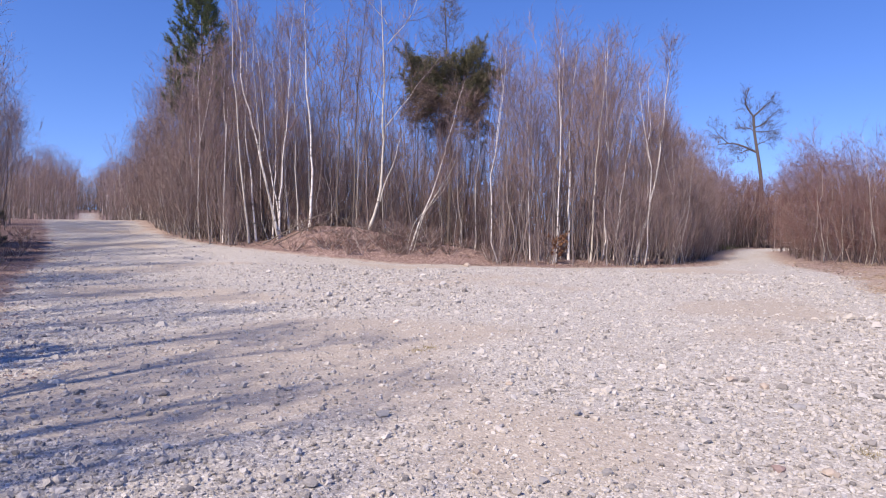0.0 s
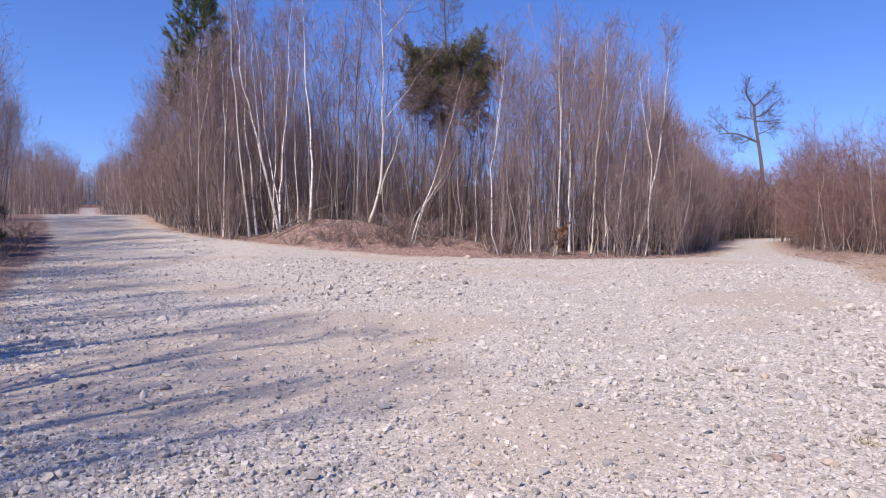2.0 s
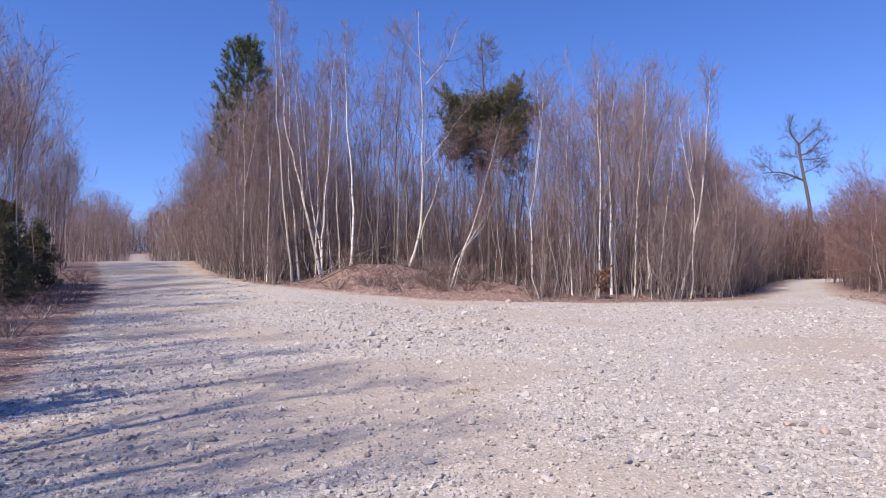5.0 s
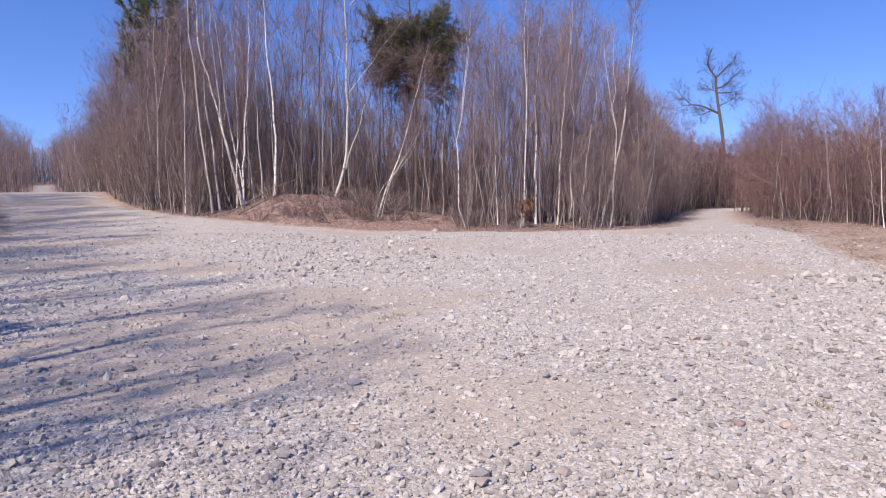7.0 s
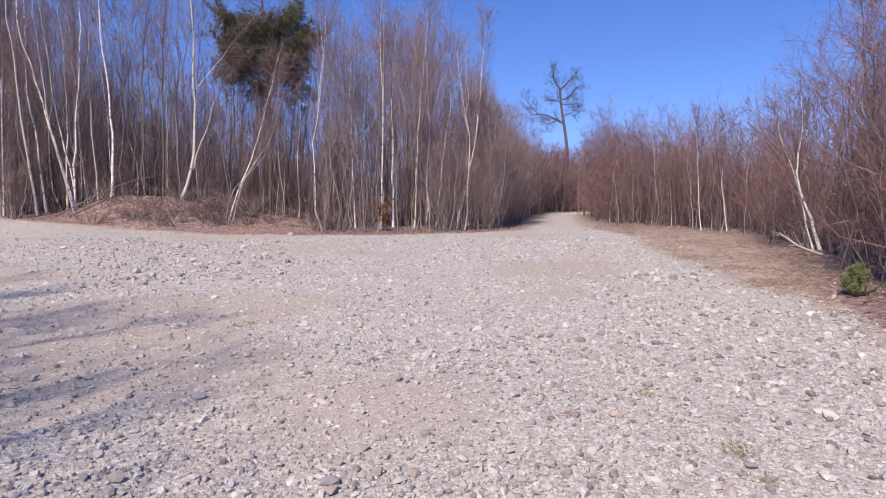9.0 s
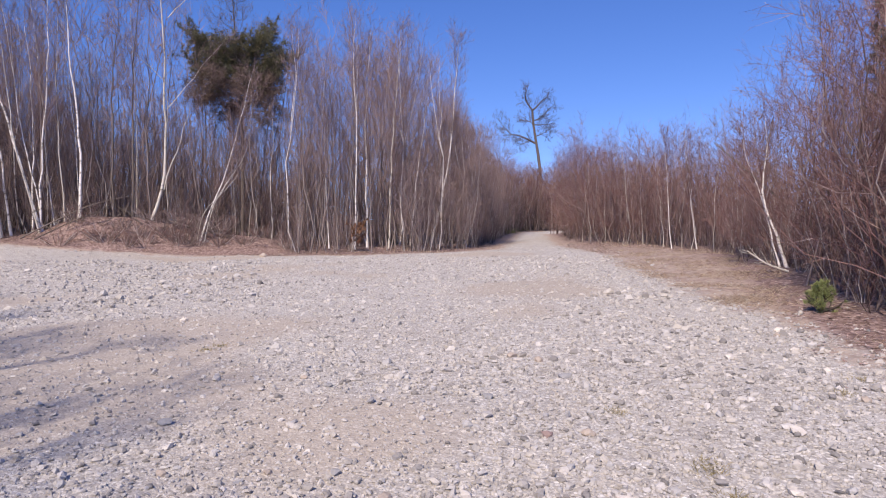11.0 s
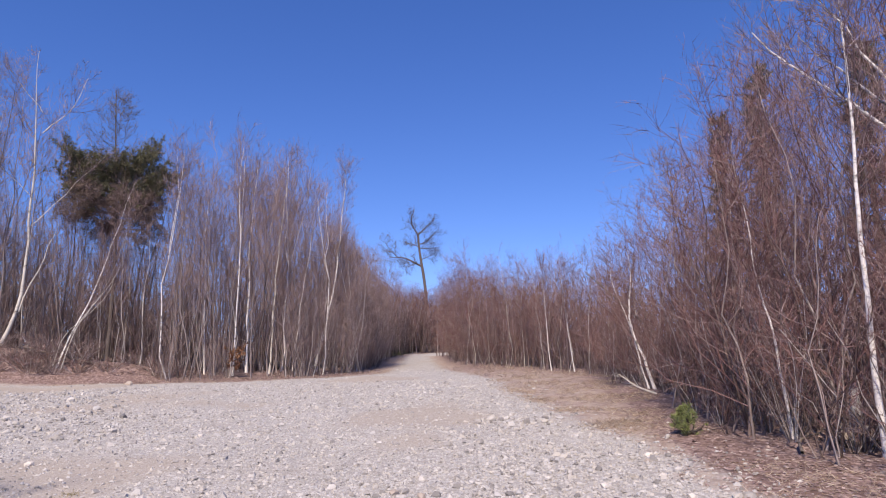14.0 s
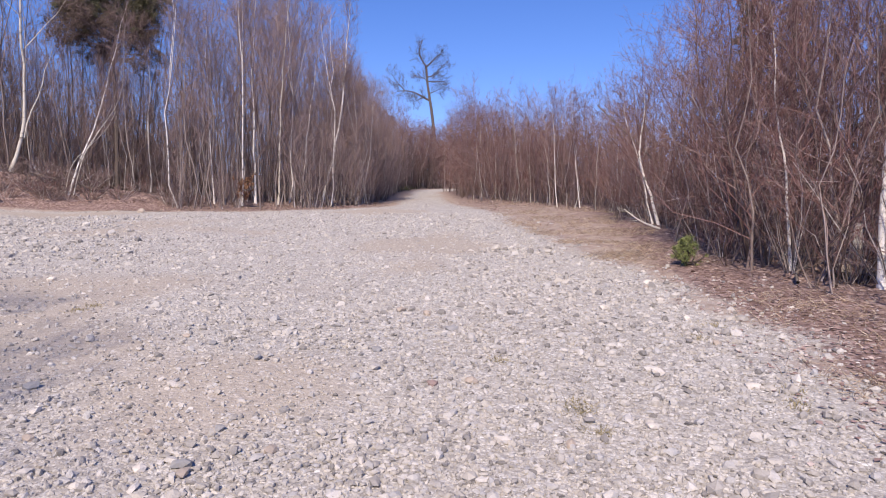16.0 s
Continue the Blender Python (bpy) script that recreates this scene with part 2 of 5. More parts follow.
# ---- plan ----
# The outline of the gravel: the clearing with the left track, which climbs to a crest, and the right track.
OUTLINE = np.array([
    (3.2, -9), (3.6, -2), (4.0, 1.0), (4.42, 2.24), (5.19, 3.29), (5.77, 3.85), (6.14, 4.78), (6.82, 6.23), (7.7, 7.9), (8.42, 10.06), (9.6, 12.8),
    (11.6, 17.5), (14.6, 23.78), (17.2, 33.2), (27.5, 55.6), (33, 61.4), (41, 65.5), (60, 69), (60, 73), (38, 70), (30, 64.5), (25.8, 56.6), (14.7, 34.0), (12.6, 30.4), (11.0, 29.0), (8.2, 28.2), (4.2, 28.3), (0.1, 30.0), (-4.4, 30.9), (-7.5, 30.8), (-10.2, 32.0), (-13.3, 34.0), (-16.5, 37.0), (-20.7, 43.8), (-25.4, 49.5),
    (-30.6, 58.0), (-37.2, 70.1), (-48.4, 90.3), (-58.6, 109.6), (-60.4, 109.1), (-49.9, 90.2), (-38.2, 69.0), (-34.0, 57.0), (-32.0, 51.0), (-26.5, 43.5), (-23.3, 38.6), (-18.2, 30.5), (-14.9, 24.5),
    (-11.9, 18.6), (-8.7, 13.0), (-6.1, 8.4), (-5.0, 4.5), (-4.2, 0.0), (-4.4, -9)], float)


def edge_distance(x, y):
    """Metres from the outline of the gravel: negative on it."""
    x, y = np.asarray(x, float), np.asarray(y, float)
    best, inside = np.full(x.shape, 1e9), np.zeros(x.shape, bool)
    for (ax, ay), (bx, by) in zip(OUTLINE, np.roll(OUTLINE, -1, 0)):
        dx, dy = bx - ax, by - ay
        t = np.clip(((x - ax) * dx + (y - ay) * dy) / (dx * dx + dy * dy), 0, 1)
        best = np.minimum(best, np.hypot(x - ax - t * dx, y - ay - t * dy))
        inside ^= ((ay > y) != (by > y)) & (x < ax + (y - ay) * dx / (dy if dy else 1e-9))
    return np.where(inside, -best, best)


def smooth(lo, hi, v):
    t = np.clip((np.asarray(v, float) - lo) / (hi - lo), 0, 1)
    return t * t * (3 - 2 * t)


def bearing(x, y):
    return np.degrees(np.arctan2(-np.asarray(x, float), np.asarray(y, float)))


def height(x, y):
    """The lie of the land: flat in the clearing, the left track climbs, a litter-covered mound stands before the wood."""
    x, y = np.asarray(x, float), np.asarray(y, float)
    a, s = bearing(x, y), -0.469 * x + 0.883 * y
    left = smooth(2, 18, a) * (1 - smooth(70, 100, a))
    z = left * np.interp(s, [0, 16, 27, 34, 40, 50, 60, 75, 100, 140, 200, 400], [0, 0, 0.28, 0.78, 1.34, 2.26, 2.22, 1.5, 3.0, 5.4, 6.6, 6.6])
    for mx, my, up, sx, sy in ((-6.2, 33.9, 1.4, 2.2, 1.5), (-3.2, 33.9, 1.05, 2.2, 1.5), (0.4, 33.2, 0.75, 2.6, 1.4)):
        z = z + up * np.exp(-((x - mx) / sx) ** 2 - ((y - my) / sy) ** 2)
    e = edge_distance(x, y)
    z = z + smooth(0, 4, e) * 0.12 + 0.02 * np.sin(x * 1.3 + 0.7 * y) * np.sin(0.9 * y - 0.4 * x)
    z = z + smooth(0.2, 3, e) * 0.05 * np.sin(2.7 * x + 1.1) * np.sin(2.3 * y)
    return z


def sandiness(x, y):
    """0 where crushed stone lies thick, 1 where wheels have laid the tan sand bare."""
    x, y = np.asarray(x, float), np.asarray(y, float)
    wave = sum(w * np.sin(fx * x + fy * y + ph) for fx, fy, ph, w in ((0.55, 0.31, 0.4, 1.0), (-0.38, 0.62, 2.1, 1.0), (1.1, -0.73, 4.0, 0.7), (0.27, 1.35, 1.2, 0.7), (1.9, 1.1, 0.6, 0.45), (-1.6, 2.3, 5.1, 0.4)))
    bare = 1.7 * np.exp(-((x + 1.2) / 2.6) ** 2 - ((y - 8.6) / 4.2) ** 2) + 0.7 * np.exp(-((x - 0.4 * y - 1.0) / 1.3) ** 2) * smooth(6, 10, y)
    return smooth(-0.2, 2.2, wave * 0.75 + bare - 0.35 * smooth(1.5, 5, x))


# ---- mesh helpers ----
def mesh_of(name, v, quads=None, tris=None, rounded=False):
    me = bpy.data.meshes.new(name)
    v = np.asarray(v, np.float32)
    groups = [np.asarray(g, np.int32) for g in (quads, tris) if g is not None and len(g)]
    idx = np.concatenate([g.ravel() for g in groups])
    sizes = np.concatenate([np.full(len(g), g.shape[1], np.int32) for g in groups])
    me.vertices.add(len(v))
    me.vertices.foreach_set("co", v.ravel())
    me.loops.add(len(idx))
    me.loops.foreach_set("vertex_index", idx)
    me.polygons.add(len(sizes))
    me.polygons.foreach_set("loop_start", np.r_[0, np.cumsum(sizes)[:-1]].astype(np.int32))
    me.polygons.foreach_set("use_smooth", np.full(len(sizes), rounded))
    me.update(calc_edges=True)
    return me


def part(name, geo, material, parent=None, label="", rounded=True):
    """One mesh object out of (verts, quads, tris), under its thing."""
    v, quads, tris = geo
    ob = new(name, mesh_of(name, v, quads, tris, rounded))
    ob.data.materials.append(material)
    if parent:
        ob.parent = parent
    return tagged(ob, label) if label else ob


def thing(name, place, label, category, group="", kind=""):
    ob = new(name)
    ob.location = place
    return tagged(ob, label, category, group, kind)


def join(*geos):
    vs, qs, ts, n = [], [], [], 0
    for v, q, t in geos:
        vs.append(v)
        if q is not None and len(q):
            qs.append(np.asarray(q) + n)
        if t is not None and len(t):
            ts.append(np.asarray(t) + n)
        n += len(v)
    return np.concatenate(vs), np.concatenate(qs) if qs else None, np.concatenate(ts) if ts else None


def unit(v):
    return v / np.maximum(np.linalg.norm(v, axis=-1, keepdims=True), 1e-9)


def tubes(p, r, sides=3, pointed=False):
    """Tapered tubes along p (many, points, 3) with radii r (many, points), ending in a point if so told."""
    m, k, _ = p.shape
    d = unit(p[:, -1] - p[:, 0])
    ref = np.where(np.abs(d[:, 2:3]) > 0.8, np.array([[1.0, 0.2, 0]]), np.array([[0, 0.1, 1.0]]))
    a = unit(np.cross(d, ref))
    b = np.cross(d, a)
    ang = np.arange(sides) * 2 * np.pi / sides
    ring = np.cos(ang)[None, :, None] * a[:, None] + np.sin(ang)[None, :, None] * b[:, None]
    v = p[:, :, None] + ring[:, None] * r[:, :, None, None]
    if pointed:
        v = np.concatenate([v[:, :-1].reshape(m, -1, 3), p[:, -1:]], 1)
        i = np.arange(m)[:, None, None] * ((k - 1) * sides + 1) + np.arange((k - 1) * sides).reshape(1, k - 1, sides)
        j = np.roll(i, -1, 2)
        q = np.stack([i[:, :-1], j[:, :-1], j[:, 1:], i[:, 1:]], -1).reshape(-1, 4)
        tip = np.broadcast_to((np.arange(m) * ((k - 1) * sides + 1) + (k - 1) * sides)[:, None], (m, sides))
        return v.reshape(-1, 3), q if k > 2 else None, np.stack([i[:, -1], j[:, -1], tip], -1).reshape(-1, 3)
    i = np.arange(m * k * sides).reshape(m, k, sides)
    j = np.roll(i, -1, 2)
    q = np.stack([i[:, :-1], j[:, :-1], j[:, 1:], i[:, 1:]], -1).reshape(-1, 4)
    return v.reshape(-1, 3), q, None


def offshoots(rng, p, r, n, t0, t1, length, spread=40, k=3, lift=0.3, shrink=0.5, thin=0.004, taper=0.7, bent=0.08):
    """n branches on each of the stems p, r."""
    m, kk, _ = p.shape
    t = rng.uniform(t0, t1, (m, n))
    i = np.minimum((t * (kk - 1)).astype(int), kk - 2)
    f = (t * (kk - 1) - i)[..., None]
    w = np.arange(m)[:, None]
    base = p[w, i] * (1 - f) + p[w, i + 1] * f
    rad = r[w, i] * (1 - f[..., 0]) + r[w, i + 1] * f[..., 0]
    d = unit(p[w, i + 1] - p[w, i])
    side = rng.normal(size=(m, n, 3))
    side = unit(side - (side * d).sum(-1, keepdims=True) * d)
    ang = np.radians(spread) * rng.uniform(0.6, 1.35, (m, n, 1))
    d0 = np.cos(ang) * d + np.sin(ang) * side
    size = np.asarray(length, float).reshape(-1, 1) * (1 - taper * (t - t0) / (t1 - t0)) * rng.uniform(0.55, 1.25, (m, n))
    s = np.linspace(0, 1, k)[None, None, :, None]
    size = size[..., None, None]
    q = base[:, :, None] + d0[:, :, None] * s * size + np.array([0, 0, 1.0]) * lift * size * s ** 2
    q = q + rng.normal(size=q.shape) * bent * size * (s > 0) * s
    rr = np.maximum(rad * shrink, thin)[..., None] * np.linspace(1, 0.35, k)
    rr = np.maximum(rr, thin * 0.6)
    return q.reshape(m * n, k, 3), rr.reshape(m * n, k)


def bezier(points, n):
    """A smooth line of n points through the given ones."""
    pts = np.asarray(points, float)
    t = np.r_[0, np.cumsum(np.linalg.norm(np.diff(pts, axis=0), axis=1))]
    u = np.linspace(0, t[-1], n)
    line = np.stack([np.interp(u, t, pts[:, c]) for c in range(3)], 1)
    for _ in range(2):
        line[1:-1] = (line[:-2] + 2 * line[1:-1] + line[2:]) / 4
    return line


def slivers(rng, p, w):
    """Twig tips: one pointed blade along each line p (many, 2, 3)."""
    d = p[:, -1] - p[:, 0]
    side = unit(np.cross(d, rng.normal(size=d.shape))) * w
    v = np.stack([p[:, 0] - side, p[:, 0] + side, p[:, -1]], 1).reshape(-1, 3)
    return v, None, np.arange(len(v)).reshape(-1, 3)


# ---- ground ----
def build_ground():
    az = np.r_[np.arange(-180, -72, 6.0), np.arange(-72, 48, 0.4), np.arange(48, 180, 6.0)]
    d = np.r_[0.0, np.geomspace(0.4, 60, 150), np.geomspace(62, 240, 60), np.geomspace(260, 4000, 16)]
    aa, dd = np.meshgrid(np.radians(az), d)
    x, y = -np.sin(aa) * dd, np.cos(aa) * dd
    e = edge_distance(x, y)
    v = np.stack([x, y, height(x, y)], -1).reshape(-1, 3)
    i = np.arange(v.shape[0]).reshape(x.shape)
    j = np.roll(i, -1, 1)
    q = np.stack([i[:-1], i[1:], j[1:], j[:-1]], -1).reshape(-1, 4)
    q = q[:, ::-1]
    on = e.ravel()[q].mean(1) < 0
    for name, keep, label, category in (("ground", ~on, "brown leaf litter and dry grass on the woodland floor", "ground"),
                                        ("road", on, "pale crushed gravel clearing with two dirt tracks", "road")):
        used = np.unique(q[keep])
        back = np.zeros(len(v), int)
        back[used] = np.arange(len(used))
        ob = new(name, mesh_of(name, v[used], back[q[keep]], None, True))
        at = ob.data.attributes.new("edge", "FLOAT", "POINT")
        at.data.foreach_set("value", e.ravel()[used].astype(np.float32))
        reach = np.interp(bearing(x, y).ravel(), [-60, -50, -47, -44, -41, -36, -31, -28, -22, -19, 20, 27, 30], [0.25, 0.3, 0.5, 1.6, 3.6, 4.2, 2.4, 1.2, 1.5, 0.45, 0.4, 1.6, 0.2])
        at = ob.data.attributes.new("straw", "FLOAT", "POINT")
        at.data.foreach_set("value", reach[used].astype(np.float32))
        at = ob.data.attributes.new("sand", "FLOAT", "POINT")
        at.data.foreach_set("value", sandiness(x, y).ravel()[used].astype(np.float32))
        ob.data.materials.append(GROUND)
        tagged(ob, label, category, kind="structure")


build_ground()

# ---- loose gravel ----
G = (1 + 5 ** 0.5) / 2
ICO = np.array([(-1, G, 0), (1, G, 0), (-1, -G, 0), (1, -G, 0), (0, -1, G), (0, 1, G), (0, -1, -G), (0, 1, -G), (G, 0, -1), (G, 0, 1), (-G, 0, -1), (-G, 0, 1)]) / 1.9
ICO_F = np.array([(0, 11, 5), (0, 5, 1), (0, 1, 7), (0, 7, 10), (0, 10, 11), (1, 5, 9), (5, 11, 4), (11, 10, 2), (10, 7, 6), (7, 1, 8),
                  (3, 9, 4), (3, 4, 2), (3, 2, 6), (3, 6, 8), (3, 8, 9), (4, 9, 5), (2, 4, 11), (6, 2, 10), (8, 6, 7), (9, 8, 1)])


# a wedge of crushed stone, sunk into the ground
WEDGE = np.array([(-1, -0.7, -0.5), (1, -0.7, -0.5), (1, 0.7, -0.5), (-1, 0.7, -0.5), (-0.5, 0.1, 0.8), (0.5, -0.1, 0.8)])
WEDGE_F = np.array([(0, 1, 5), (0, 5, 4), (1, 2, 5), (2, 3, 4), (2, 4, 5), (3, 0, 4)])


def stones(rng, x, y, size, jag=0.42, form=ICO, faces=ICO_F):
    n, c = len(x), len(form)
    s = size[:, None] * np.stack([rng.uniform(0.7, 1.35, n), rng.uniform(0.6, 1.1, n), rng.uniform(0.42, 0.9, n)], 1)
    v = form[None] * (1 + rng.normal(size=(n, c, 1)) * jag * 0.6) * s[:, None] * 0.5
    tilt, turn = rng.normal(size=n) * 0.25, rng.uniform(0, 2 * np.pi, n)
    vy, vz = v[..., 1] * np.cos(tilt)[:, None] - v[..., 2] * np.sin(tilt)[:, None], v[..., 1] * np.sin(tilt)[:, None] + v[..., 2] * np.cos(tilt)[:, None]
    vx = v[..., 0] * np.cos(turn)[:, None] - vy * np.sin(turn)[:, None]
    vy = v[..., 0] * np.sin(turn)[:, None] + vy * np.cos(turn)[:, None]
    z = height(x, y) + s[:, 2] * 0.26
    v = np.stack([vx + x[:, None], vy + y[:, None], vz + z[:, None]], -1)
    f = faces[None] + c * np.arange(n)[:, None, None]
    return v.reshape(-1, 3), None, f.reshape(-1, 3)


def build_gravel():
    rng = np.random.default_rng(3)
    n = 104000
    d = 2.2 * (36 / 2.2) ** (rng.uniform(0, 1, n) ** 0.95)
    a = np.radians(rng.uniform(-72, 44, n))
    x, y = -np.sin(a) * d, np.cos(a) * d
    patch = 0.3 - 0.9 * sandiness(x, y)
    size = 0.009 + 0.011 * rng.gamma(1.35, 0.85, n)
    size = np.minimum(size * (1 + 0.3 * np.clip(patch * 2, -1, 1)) * (0.78 + 0.026 * d), 0.12)
    stray = np.where(a < -0.55, 0.9, 0.4)
    keep = (edge_distance(x, y) < rng.normal(size=n) * stray - 0.1) & (rng.uniform(0, 1, n) < 0.88 + 0.4 * patch)
    keep &= size > 0.0018 * d
    more = 33000
    d = np.r_[d, np.sqrt(rng.uniform(6.0 ** 2, 27.0 ** 2, more))]
    a = np.radians(rng.uniform(-70, 44, more))
    x, y = np.r_[x, -np.sin(a) * d[n:]], np.r_[y, np.cos(a) * d[n:]]
    size = np.r_[size, np.minimum(0.022 + 0.017 * rng.gamma(1.5, 0.8, more), 0.12)]
    keep = np.r_[keep, (edge_distance(x[n:], y[n:]) < rng.normal(size=more) * 0.35 - 0.1) & (rng.uniform(0, 1, more) > 0.6 * sandiness(x[n:], y[n:]))]
    fine = keep & ((size < 0.03) | (d > 7))
    keep &= ~fine
    # the rest of the clearing, behind and underfoot
    turn = np.r_[np.radians(rng.uniform(44, 288, 20000)), rng.uniform(0, 2 * math.pi, 9000)]
    way = np.r_[rng.uniform(2.0, 12.0, 20000), 2.5 * np.sqrt(rng.uniform(0, 1, 9000))]
    bx, by = -np.sin(turn) * way, np.cos(turn) * way
    on = edge_distance(bx, by) < -0.1
    behind = stones(rng, bx[on], by[on], 0.014 + 0.012 * rng.gamma(1.35, 0.85, on.sum()), 0.5, WEDGE, WEDGE_F)
    # rounded pebbles close by
    way, turn = 2.3 * (11 / 2.3) ** rng.uniform(0, 1, 7500), np.radians(rng.uniform(-72, 44, 7500))
    px, py = -np.sin(turn) * way, np.cos(turn) * way
    on = edge_distance(px, py) < rng.normal(size=7500) * 0.5 - 0.1
    # coarser stones towards the level track
    way, turn = np.r_[rng.uniform(5, 14, 800), rng.uniform(13, 27, 500)], np.radians(np.r_[rng.uniform(-68, -30, 800), rng.uniform(-2, 15, 500)])
    cx, cy = -np.sin(turn) * way, np.cos(turn) * way
    coarse = edge_distance(cx, cy) < rng.normal(size=1300) * 0.5
    behind = join(behind, stones(rng, cx[coarse], cy[coarse], np.minimum(0.04 + 0.022 * rng.gamma(1.4, 0.9, coarse.sum()), 0.13) * np.where(way[coarse] > 13, 1.5, 1.0), 0.3))
    pebbles = stones(rng, px[on], py[on], np.minimum(0.019 + 0.012 * rng.gamma(1.3, 0.9, on.sum()), 0.09), 0.3)
    geo = join(behind, pebbles, stones(rng, x[keep], y[keep], size[keep]), stones(rng, x[fine], y[fine], size[fine], 0.5, WEDGE, WEDGE_F))
    tagged(part("gravel", geo, GRAVEL, rounded=False),
           "loose pale grey and tan crushed stones on the clearing", "gravel", kind="stuff")


build_gravel()

# ---- single stones ----
def build_stone(x, y, size, material, label, seed):
    rng = np.random.default_rng(seed)
    bm = bmesh.new()
    bmesh.ops.create_icosphere(bm, subdivisions=2 if size > 0.2 else 1, radius=0.5)
    a, b, c = rng.uniform(0.9, 1.3), rng.uniform(0.7, 1.0), rng.uniform(0.45, 0.7)
    off = rng.uniform(0, 50, 3)
    for v in bm.verts:
        k = 1 + 0.42 * noise.noise(Vector(v.co) * 2.6 + Vector(off)) + rng.uniform(-0.09, 0.09)
        v.co = Vector((v.co.x * a, v.co.y * b, v.co.z * c)) * size * k
    ob = new("stone", bpy.data.meshes.new("stone"))
    bm.to_mesh(ob.data)
    bm.free()
    ob.data.materials.append(material)
    ob.matrix_world = pose(x, y, float(height(x, y)) + size * c * 0.28, rng.uniform(-12, 12), rng.uniform(-12, 12), rng.uniform(0, 360))
    tagged(ob, label, "stone", "stones lying on the gravel")


REDDISH, SLATE, PALE, TAN = (make_stone("reddish_stone", (0.27, 0.20, 0.185)), make_stone("slate_stone", (0.29, 0.288, 0.292)),
                             make_stone("pale_stone", (0.60, 0.56, 0.51)), make_stone("tan_stone", (0.40, 0.34, 0.29)))
STONES = [(2.10, 4.11, 0.10, REDDISH), (0.81, 5.97, 0.10, SLATE), (2.07, 5.17, 0.095, SLATE), (-1.87, 5.53, 0.09, SLATE), (0.63, 6.37, 0.08, TAN),
          (3.05, 5.63, 0.13, SLATE), (1.08, 5.31, 0.09, SLATE), (2.96, 6.70, 0.13, TAN), (0.40, 4.88, 0.10, PALE), (4.38, 6.93, 0.10, PALE),
          (0.33, 3.48, 0.10, SLATE), (-0.52, 5.33, 0.14, SLATE), (-0.83, 4.96, 0.08, SLATE), (0.19, 4.06, 0.07, TAN), (-0.43, 4.27, 0.09, TAN),
          (0.32, 3.37, 0.12, TAN), (0.79, 3.47, 0.10, TAN), (0.58, 3.91, 0.07, SLATE), (-0.16, 3.45, 0.08, PALE), (0.13, 3.53, 0.09, PALE),
          (2.39, 4.04, 0.10, TAN), (3.74, 3.52, 0.13, PALE), (2.04, 3.02, 0.10, PALE), (2.97, 2.80, 0.09, PALE), (5.08, 5.70, 0.12, PALE), (5.55, 4.91, 0.12, PALE),
          (4.96, 4.01, 0.11, TAN), (4.75, 6.30, 0.10, PALE), (4.13, 3.00, 0.10, PALE), (2.36, 2.82, 0.08, TAN), (-0.17, 6.62, 0.09, SLATE), (3.14, 6.39, 0.11, TAN), (6.05, 5.80, 0.13, PALE), (6.60, 6.60, 0.11, TAN), (-0.77, 10.78, 0.12, PALE), (1.68, 12.34, 0.12, PALE)]
STONE_LABELS = {REDDISH: "reddish-brown angular stone lying on the gravel", SLATE: "dark slate-grey stone lying on the gravel",
                PALE: "pale whitish rounded stone lying on the gravel", TAN: "tan weathered stone lying on the gravel"}
for k, (sx, sy, size, material) in enumerate(STONES):
    build_stone(sx, sy, size, material, STONE_LABELS[material], k + 11)
build_stone(1.09, 28.9, 0.3, TAN, "pale boulder in the litter at the wood's edge", 71)
build_stone(9.6, 5.6, 0.7, TAN, "weathered pale boulder under the roadside brush", 72)
build_stone(6.9, 6.9, 0.14, PALE, "pale whitish rounded stone at the gravel's edge", 73)


